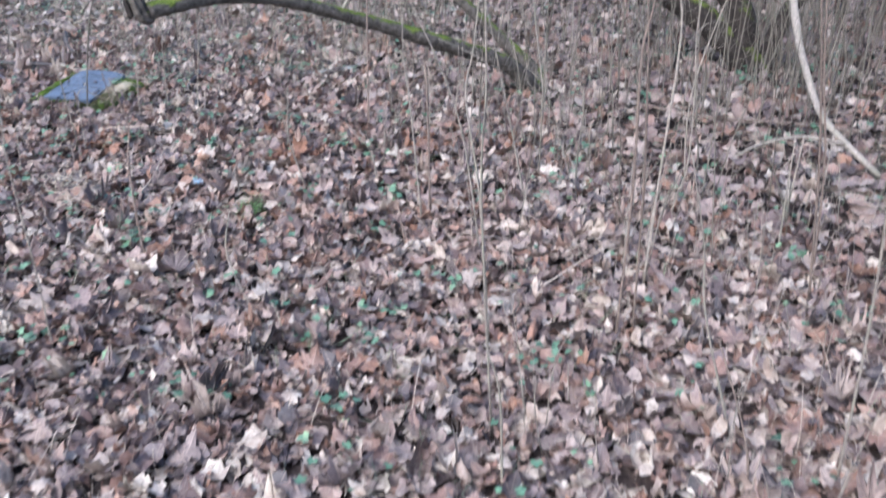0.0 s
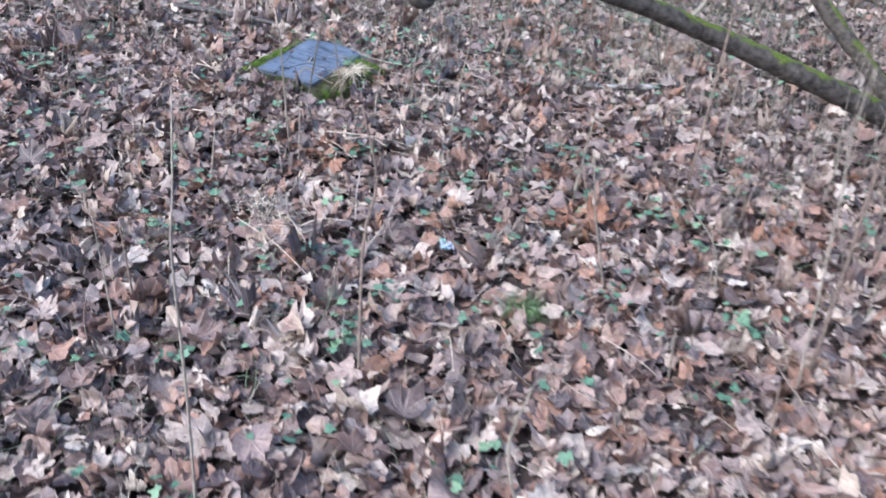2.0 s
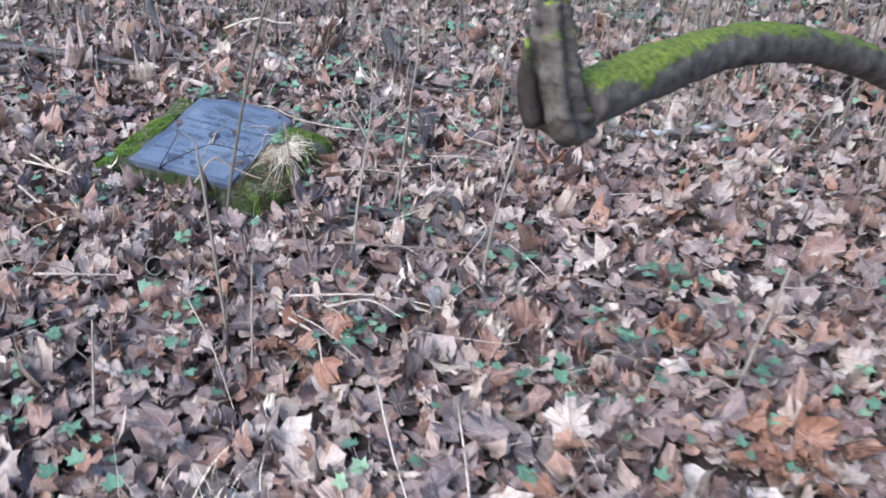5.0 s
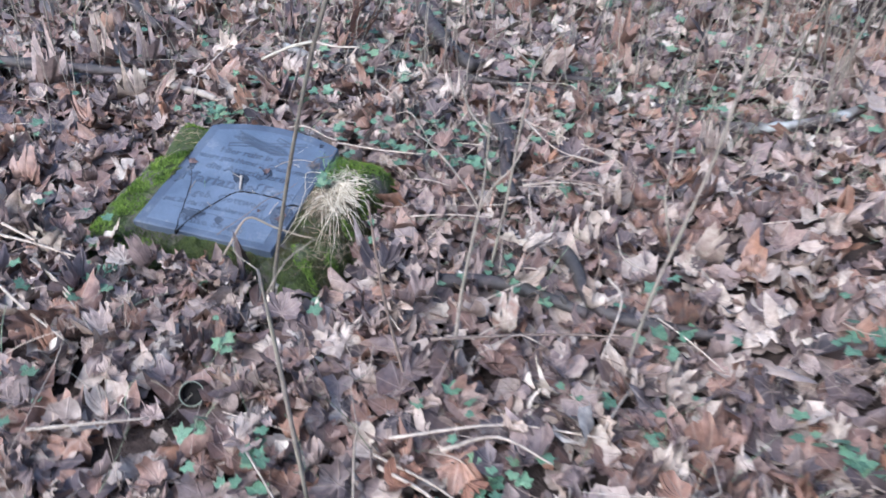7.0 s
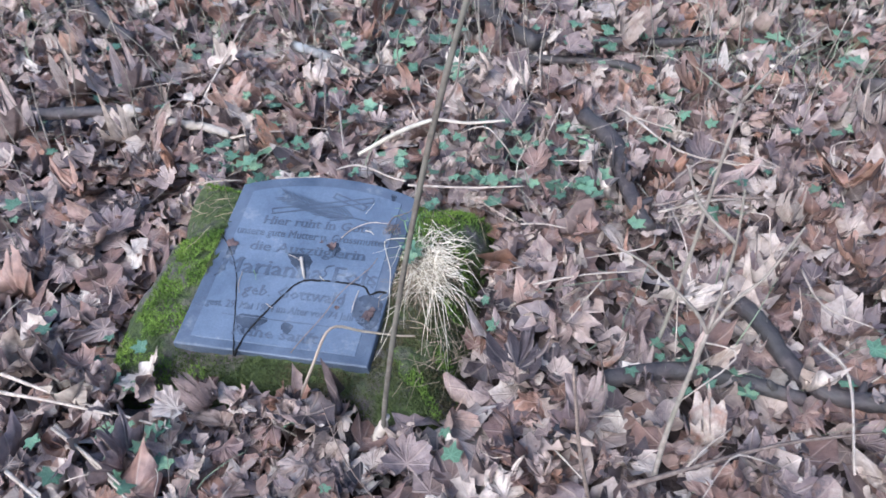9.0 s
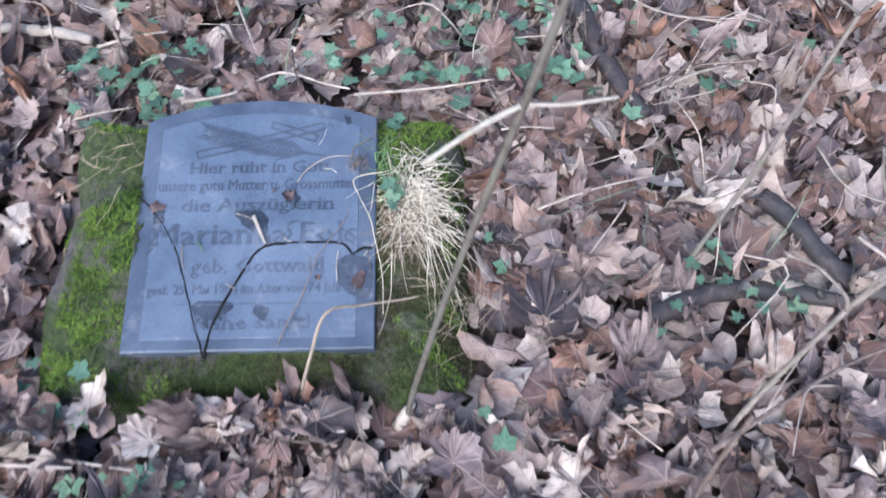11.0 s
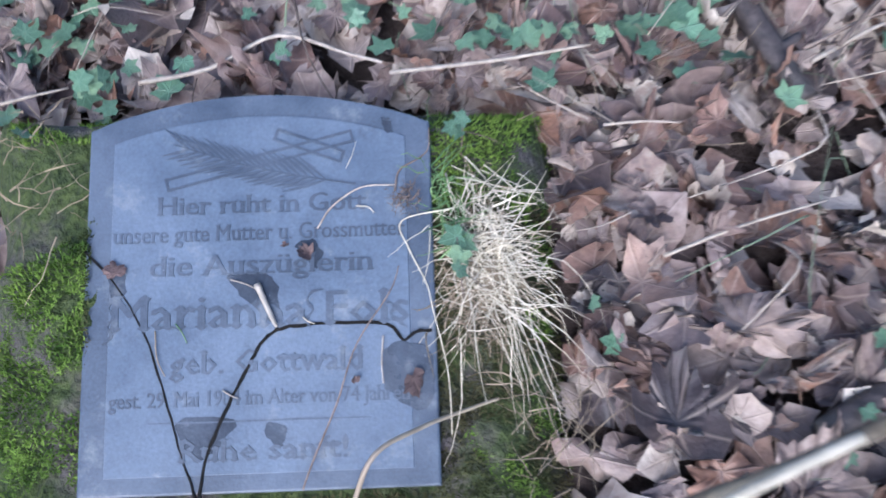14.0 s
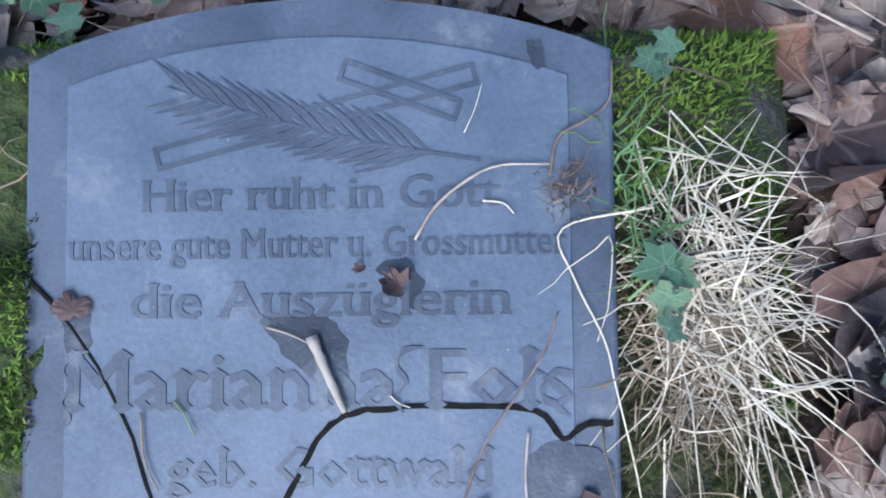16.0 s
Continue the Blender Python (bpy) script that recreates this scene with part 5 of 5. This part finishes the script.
def build_thin_stems():
    """Fine pale upright stems behind and beside the stone."""
    own = np.random.default_rng(39)
    pieces = []
    for x0, x1, y0, y1, n, top in ((0.9, 6.8, 0.5, 5.5, 520, 0.8), (3.6, 6.6, -1.8, 1.4, 110, 0.7), (-2.8, 1.8, 0.6, 5.0, 760, 0.6), (-3.0, -0.7, -1.4, 0.7, 130, 0.4), (2.4, 4.2, -1.0, 1.6, 130, 0.8), (4.2, 6.2, -3.2, -0.5, 70, 0.9)):
        for x, y in zip(own.uniform(x0, x1, n), own.uniform(y0, y1, n)):
            high = own.uniform(0.15, top)
            a = np.array([x, y, float(ground(x, y)) - 0.01])
            lean = own.normal(size=3) * (0.22, 0.22, 0) * high
            r = own.uniform(0.0014, 0.0032)
            pieces.append(tube([a, a + (0, 0, high * 0.55) + lean * 0.3 + own.normal(size=3) * 0.03 * high, a + (0, 0, high) + lean], [r, r * 0.8, r * 0.4], 4, 3, 0.04, int(own.integers(1e6))))
    ob = link_mesh("thin_stems", raw_mesh("thin_stems", *joined(pieces)), STEM)
    tagged(ob, "fine pale bare stems rising from the leaf litter", "stems", kind="stuff")


build_small_sticks()
build_thin_stems()
build_stalks()
build_undergrowth()


# ---- ivy ----
IVY_AT_SLAB = [(0.252, -0.170), (0.256, -0.192), (0.252, -0.214), (0.262, -0.010), (0.268, 0.004), (-0.235, 0.055), (-0.246, 0.066), (-0.228, 0.074), (-0.325, -0.565), (-0.31, -0.58), (-0.345, -0.575)]


def build_ivy():
    own = np.random.default_rng(41)
    shapes = [leaf_shape(IVY_EDGE, 700 + k, True, 0.28, 0.7, 0) for k in range(10)]
    meshes = []
    for v, t, uv in shapes:
        me = raw_mesh("ivy_leaf", v, t, uv)
        me.materials.append(IVY)
        me.shade_smooth()
        meshes.append(me)
    near, far = [], []
    for spots, store, few in ((IVY_AT_SLAB, near, 1), (IVY_BY_STONE, near, 1), (IVY_BEHIND_STONE, near, 2), (IVY_BEFORE_STONE, near, 4), (IVY_ON_WAY, far, 5), (IVY_FAR_WAY, far, 6), (IVY_AT_START, far, 6)):
        for x, y in spots:
            if abs(x) < 0.225 and -0.47 < y < 0.03:
                continue
            for k in range(few + int(own.integers(0, 3))):
                spread = 0.0 if k == 0 else 0.05
                store.append((x + own.normal() * spread, y + own.normal() * spread, own.uniform(0.016, 0.030) * (0.85 if spots is IVY_AT_SLAB else 1.15 if k == 0 else 0.9) * (1.14 if store is near else 1.32)))
    for _ in range(600):
        cx, cy = own.uniform(-3.5, 6.0), own.uniform(-3.8, 7.5)
        if near_way(np.array(cx), np.array(cy)) < 7:
            for _ in range(own.integers(1, 7 if cy < 0.8 else 11)):
                x, y = cx + own.normal() * 0.09, cy + own.normal() * 0.09
                if not on_plinth(x, y, 0.04):
                    far.append((x, y, own.uniform(0.017, 0.042)))
    ivy = empty("ivy", "creeping green ivy leaves among the fallen leaves", "ivy", kind="stuff")

    def laid(items):
        a = np.array(items)
        a = a[np.hypot(a[:, 0] - 0.30, a[:, 1] + 1.02) > 0.06]
        a = a[(np.abs(a[:, 0]) > 0.246) | (a[:, 1] < -0.49) | (a[:, 1] > 0.05)]
        n = len(a)
        z = np.where(on_plinth(a[:, 0], a[:, 1]), plinth_top(a[:, 0], a[:, 1]) + 0.008, ground(a[:, 0], a[:, 1]) + 0.036) + own.uniform(0.006, 0.036, n)
        return np.stack([a[:, 0], a[:, 1], z], 1), a[:, 2], turns(own.uniform(0, 6.28, n), np.abs(own.normal(0.2, 0.3, n)), own.uniform(0, 6.28, n))

    far += near[300:]
    p, size, turn = laid(near[:300])
    for k in range(len(p)):
        ob = new("ivy_leaf", meshes[k % 10])
        ob.parent = ivy
        ob.matrix_basis = Matrix.LocRotScale(Vector(p[k]), Matrix(turn[k].tolist()).to_quaternion(), (size[k],) * 3)
    stems = []
    for k in range(0, len(p), 2):
        q = p[k]
        w = own.normal(size=3) * (0.05, 0.05, 0)
        stems.append(tube([q, q + w * 0.5 - (0, 0, 0.012), q + w - (0, 0, 0.035)], [0.0007, 0.0009, 0.001], 4, 3, 0, k))
    link_mesh("ivy_stems", raw_mesh("ivy_stems", *joined(stems)), TWIG_BROWN, ivy, "thin brown ivy stems")["kind"] = "stuff"
    link_mesh("ivy_leaves", scatter_mesh("ivy_leaves", shapes, *laid(far), own), IVY, ivy)["kind"] = "stuff"


build_ivy()


# ---- grasses ----
def blades(own, roots, ways, lengths, width, sag):
    """Long narrow bent blades."""
    n, seg = len(roots), 6
    u = np.linspace(0, 1, seg)
    line = roots[:, None] + ways[:, None] * (lengths[:, None] * u)[..., None]
    line[:, :, 2] -= (sag[:, None] * (lengths[:, None] * u) ** 2)
    line += (own.normal(size=(n, 1, 3)) * 0.12 * lengths[:, None, None]) * (u * (1 - u) * 2)[None, :, None]
    line += own.normal(size=(n, seg, 3)) * 0.0012
    kink = own.integers(1, seg - 1, n)
    after = np.clip(np.arange(seg)[None] - kink[:, None], 0, None) / seg
    line += own.normal(size=(n, 1, 3)) * (0.55 * lengths * (own.random(n) < 0.45))[:, None, None] * after[..., None] * (1, 1, 0.5)
    side = np.cross(ways, (0.2, 0.1, 1.0))
    side /= np.linalg.norm(side, axis=1)[:, None] + 1e-9
    w = width * own.uniform(0.6, 1.3, n)[:, None] * (1 - 0.75 * u)[None]
    a, b = line - side[:, None] * w[..., None], line + side[:, None] * w[..., None]
    c = line + np.array([0, 0, 1.0]) * (w * 0.7)[..., None]
    v = np.stack([a, c, b], 2).reshape(-1, 3)
    k = (np.arange(n) * seg * 3)[:, None, None] + (np.arange(seg - 1) * 3)[None, :, None]
    t = [k + np.array(q) for q in ([0, 1, 4], [0, 4, 3], [1, 2, 5], [1, 5, 4])]
    return v, np.concatenate([q.reshape(-1, 3) for q in t])


def grass_clump(name, label, category, mat, centre, count, spread, reach, lift, sag, width, seed, lean=(0, 0)):
    own = np.random.default_rng(seed)
    c = np.array(centre)
    roots = c + own.normal(size=(count, 3)) * np.array([spread[0], spread[1], 0.004])
    ways = np.stack([own.normal(lean[0], 1, count), own.normal(lean[1], 1, count), np.abs(own.normal(lift, lift * 0.5, count))], 1)
    ways /= np.linalg.norm(ways, axis=1)[:, None]
    v, t = blades(own, roots, ways, own.uniform(0.35, 1.0, count) * reach, width, np.full(count, sag) * own.uniform(0.5, 1.5, count))
    floor = np.where(on_plinth(v[:, 0], v[:, 1], -0.01), plinth_top(v[:, 0], v[:, 1]) + 0.004, ground(v[:, 0], v[:, 1]) + 0.004)
    v[:, 2] = np.maximum(v[:, 2], floor + own.random(len(v)) * 0.003)
    ob = link_mesh(name, raw_mesh(name, v, t), mat)
    tagged(ob, label, category, kind="stuff")


grass_clump("dry_grass_tuft", "bleached dry grass tuft draped over the plinth", "grass", STRAW, (0.272, -0.130, 0.160), 75, (0.024, 0.032), 0.14, 0.25, 4.5, 0.0010, 51, (0.9, -0.5))
grass_clump("dry_grass_tuft", "bleached dry grass tuft draped over the plinth", "grass", STRAW, (0.292, -0.190, 0.152), 120, (0.030, 0.036), 0.12, 0.30, 6.0, 0.0009, 52, (0.5, -0.35))
grass_clump("dry_grass_tuft", "pale dry grass stalks hanging down the plinth", "grass", STRAW, (0.300, -0.225, 0.145), 34, (0.030, 0.030), 0.20, 0.14, 3.5, 0.0009, 47, (0.35, -1.4))
grass_clump("dry_grass_tuft", "dry grass thatch beside the gravestone", "grass", DULL_STRAW, (0.280, -0.215, 0.145), 300, (0.026, 0.040), 0.075, 0.26, 4.0, 0.0009, 53, (0.3, -0.5))
grass_clump("green_grass", "fresh green grass blades beside the gravestone", "grass", GRASS, (0.246, -0.150, 0.160), 34, (0.010, 0.022), 0.075, 0.7, 3.0, 0.0013, 48, (-0.2, 0.3))
grass_clump("green_grass", "fresh green grass blades beside the gravestone", "grass", GRASS, (0.232, -0.085, 0.165), 26, (0.014, 0.022), 0.09, 0.8, 3.0, 0.0013, 54, (-0.1, 0.1))
grass_clump("grass_tuft", "small tuft of fine green grass in the leaves", "grass", GRASS, (2.37, -1.68, 0.030), 260, (0.038, 0.038), 0.15, 1.4, 2.0, 0.0008, 55)
grass_clump("dry_grass_clump", "pale dry grass stalks lying on leaves", "grass", STRAW, (1.03, -1.74, 0.055), 70, (0.06, 0.06), 0.20, 0.5, 1.2, 0.0012, 56)
grass_clump("dry_grass_clump", "pale dry grass stalks lying on leaves", "grass", DULL_STRAW, (0.62, 0.10, 0.08), 50, (0.12, 0.10), 0.16, 0.3, 1.0, 0.0010, 57)
grass_clump("dry_grass_clump", "dry grass scraps on the plinth", "grass", DULL_STRAW, (-0.30, -0.08, 0.155), 26, (0.05, 0.05), 0.10, 0.2, 1.0, 0.0009, 58)
grass_clump("dry_grass_clump", "dry grass scraps on the plinth", "grass", DULL_STRAW, (0.36, -0.38, 0.11), 50, (0.04, 0.06), 0.10, 0.3, 1.0, 0.0009, 59)


def build_fine_grass():
    """Thin grey-green and straw blades among the leaves."""
    own = np.random.default_rng(66)
    for mat, n, label, x1, y0 in ((GRASS_GREY, 9000, "sparse fine green grass among the leaves", 7, -3.5), (GREY_STRAW, 8000, "sparse dry grass blades among the leaves", 7, -3.5),
                                  (GRASS_GREY, 6500, "grey-green grass behind the gravestone", 1.6, 0.8), (GREY_STRAW, 6500, "weathered pale grass behind the gravestone", 2.2, 0.8)):
        cx, cy = own.uniform(-4, x1, 380), own.uniform(y0, 8, 380)
        k = own.integers(0, 380, n)
        x, y = cx[k] + own.normal(0, 0.16, n), cy[k] + own.normal(0, 0.16, n)
        keep = ~on_plinth(x, y, 0.05) & ((y > 0.4) | (x < -0.7) | (own.random(n) < 0.5))
        x, y = x[keep], y[keep]
        roots = np.stack([x, y, ground(x, y)], 1)
        ways = own.normal(size=(len(x), 3)) * (1, 1, 0.4) + (0, 0, 0.9)
        ways /= np.linalg.norm(ways, axis=1)[:, None]
        v, t = blades(own, roots, ways, own.uniform(0.06, 0.26, len(x)), 0.0016, own.uniform(0.5, 3.0, len(x)))
        tagged(link_mesh("fine_grass", raw_mesh("fine_grass", v, t), mat), label, "grass", kind="stuff")


build_fine_grass()


# ---- what lies on the stone ----
def slab_twig(points, radius, mat, label, seed, lift=0.003, category="twig"):
    p = [place_on_slab(x, y, lift + radius) for x, y in points]
    ob = limb("stone_twig", p, np.linspace(radius, radius * 0.6, len(p)), mat, sides=7, steps=5, rough=0.06, seed=seed)
    tagged(ob, label, category, group="twigs on the stone")


slab_twig([(-0.0024, 0.0137), (0.010, -0.015), (0.0224, -0.0419)], 0.0042, BARE_WOOD, "short broken pale stick on the stone", 801)
slab_twig([(-0.036, 0.0207), (-0.018, 0.015), (-0.004, 0.008)], 0.0010, TWIG_PALE, "thin pale stalk on the stone", 802)
slab_twig([(0.0745, 0.0836), (0.0934, 0.1117), (0.1311, 0.1363), (0.1749, 0.1384)], 0.0014, TWIG_PALE, "curved thin twig on the stone", 803)
slab_twig([(0.1749, 0.1300), (0.1815, 0.1576), (0.205, 0.172), (0.2199, 0.1859), (0.222, 0.215)], 0.0014, TWIG_BROWN, "curved brown twig over the stone's edge", 804)
slab_twig([(0.25, 0.105), (0.1831, 0.0904), (0.1915, 0.0525), (0.2119, 0.0086), (0.2199, -0.0283), (0.2356, -0.1065), (0.2379, -0.1823)], 0.0010, STRAW, "long kinked pale straw along the stone", 805)
slab_twig([(0.1556, -0.057), (0.1530, -0.09), (0.1546, -0.1165)], 0.0012, TWIG_PALE, "short pale straw on the stone", 806)
slab_twig([(0.055, -0.24), (0.0675, -0.2073), (0.0975, -0.1387), (0.1222, -0.0682), (0.1658, -0.0026), (0.178, 0.03)], 0.0013, TWIG_BROWN, "long thin brown stalk across the stone", 807, 0.012)
slab_twig([(-0.1300, -0.0412), (-0.127, -0.075), (-0.1165, -0.0985)], 0.0010, DULL_STRAW, "short pale twig on the stone", 808)
slab_twig([(0.125, 0.112), (0.140, 0.110), (0.148, 0.102)], 0.0009, STRAW, "tiny pale straw on the stone", 809)
slab_twig([(0.112, 0.163), (0.120, 0.180), (0.126, 0.200)], 0.0004, STRAW, "tiny pale straw on the stone", 810)
slab_twig([(-0.045, -0.118), (-0.034, -0.125), (-0.026, -0.128)], 0.0011, TWIG_PALE, "tiny pale twig on the stone", 811)
slab_twig([(0.055, -0.030), (0.062, -0.036), (0.070, -0.039)], 0.0008, STRAW, "tiny pale straw on the stone", 812)
slab_twig([(-0.105, -0.033), (-0.096, -0.045), (-0.090, -0.058)], 0.0008, GRASS, "single green grass blade on the stone", 813)

cane = limb("dry_cane", [(0.085, -0.56, 0.05), (0.115, -0.49, 0.13), (0.145, -0.436, 0.188), (0.20, -0.40, 0.150), (0.265, -0.372, 0.118), (0.30, -0.36, 0.11)], [0.0032, 0.0032, 0.0032, 0.0028, 0.0024, 0.002], STRAW_CANE, sides=8, steps=5, rough=0.03, seed=820)
tagged(cane, "bent dry straw-coloured cane over the stone's corner", "cane")


def slab_leaf(x, y, size, seed, yaw, label):
    v, t, uv = leaf_shape(MAPLE, seed, 2, 1.1, 1.6, 0.3)
    me = raw_mesh("leaf_scrap", v, t, uv)
    ob = link_mesh("leaf_scrap", me, LEAF_SCRAP)
    ob.matrix_basis = SLAB @ pose(x, y, FACE_Z + 0.006, 8, 6, yaw) @ Matrix.Diagonal((size, size, size, 1))
    tagged(ob, label, "leaf", group="leaf scraps on the stone")


slab_leaf(-0.1817, 0.034, 0.017, 831, 20, "curled brown leaf scrap lying on the stone")
slab_leaf(0.063, 0.050, 0.016, 832, 70, "curled brown leaf scrap lying on the stone")
slab_leaf(0.034, 0.064, 0.007, 833, 150, "tiny brown leaf scrap lying on the stone")
slab_leaf(0.192, -0.112, 0.024, 834, 200, "flat dark brown leaf scrap on a damp stain")
slab_leaf(0.120, -0.112, 0.008, 835, 10, "small reddish leaf scrap lying on the stone")
grass_clump("moss_crumb", "clump of dark brown moss and roots on the stone", "moss", TWIG_BROWN, place_on_slab(0.186, 0.118, 0.004), 70, (0.009, 0.010), 0.022, 0.9, 3.0, 0.0008, 60)


# ---- rubbish in the leaves ----
def build_can():
    """An open rusty tin, half buried, its mouth up and towards the way."""
    can = empty("tin_can", "open half-buried tin can with a pale greenish rim", "can")
    can.matrix_basis = pose(0.288, -0.968, 0.066, 48, 0, 18) @ Matrix.Scale(0.86, 4)
    n = 28
    for name, profile, mat in (("wall", [(0.033, -0.125), (0.034, -0.05), (0.0335, -0.02), (0.034, 0.01), (0.034, 0.028), (0.0325, 0.028), (0.0322, 0.0), (0.0322, -0.122), (0.0, -0.122)], CAN_WALL),
                               ("rim", [(0.0320, 0.027), (0.0342, 0.026), (0.0350, 0.029), (0.0345, 0.031), (0.0332, 0.031), (0.0319, 0.029), (0.0320, 0.027)], CAN_RIM)):
        bm = bmesh.new()
        rows = [[bm.verts.new((r * math.cos(6.28319 * k / n), r * math.sin(6.28319 * k / n), z)) for k in range(n)] for r, z in profile if r > 0]
        for a, b in zip(rows, rows[1:]):
            for k in range(n):
                bm.faces.new((a[k], a[(k + 1) % n], b[(k + 1) % n], b[k]))
        if profile[-1][0] == 0:
            bm.faces.new(rows[-1])
        bmesh.ops.recalc_face_normals(bm, faces=bm.faces)
        part(name, bm, mat, can)
    # the empty mouth's inner shade, put in as a near-black disc
    bm = bmesh.new()
    bmesh.ops.create_circle(bm, cap_ends=True, segments=n, radius=0.0321, matrix=Matrix.Translation((0, 0, 0.004)))
    part("mud", bm, CRACK_AND_HOLLOW, can, "black disc painted for the shaded hollow of the can")


def build_scrap(name, label, category, x, y, size, mat, seed, lift):
    """Crumpled sheet."""
    own = np.random.default_rng(seed)
    n = 13
    u, v = np.meshgrid(np.linspace(-1, 1, n), np.linspace(-1, 1, n))
    off = own.uniform(0, 50, 2)
    z = np.array([[noise.noise(Vector((a * 1.7 + off[0], b * 1.7 + off[1], 0.0))) + 0.5 * noise.noise(Vector((a * 4 + off[0], b * 4, 3.0))) for a, b in zip(ra, rb)] for ra, rb in zip(u, v)])
    px = u * (1 - 0.25 * v * v) + 0.18 * own.normal(size=u.shape) * 0.5
    py = v * (1 - 0.25 * u * u) + 0.18 * own.normal(size=u.shape) * 0.5
    verts = np.stack([px * size, py * size, z * size * 0.8], -1).reshape(-1, 3)
    i, j = np.meshgrid(np.arange(n - 1), np.arange(n - 1), indexing="ij")
    a = (i * n + j).ravel()
    t = np.concatenate([np.stack([a, a + 1, a + n + 1], 1), np.stack([a, a + n + 1, a + n], 1)])
    ob = link_mesh(name, raw_mesh(name, verts, t), mat, smooth=False)
    ob.modifiers.new("thickness", "SOLIDIFY").thickness = 0.0006
    ob.matrix_basis = pose(x, y, float(ground(x, y)) + lift, own.uniform(-15, 15), own.uniform(-15, 15), own.uniform(0, 360))
    tagged(ob, label, category)


build_can()
build_scrap("plastic_wrapper", "crumpled white and pale blue plastic wrapper on leaves", "wrapper", 1.895, -1.50, 0.027, WRAPPER, 91, 0.068)
build_scrap("plastic_wrapper", "small crumpled turquoise plastic scrap on leaves", "wrapper", 1.852, -1.475, 0.015, TEAL, 92, 0.065)
build_scrap("plastic_net", "small crumpled pale turquoise plastic net on leaves", "net", 1.455, -1.865, 0.024, TEAL, 93, 0.065)
build_litter()
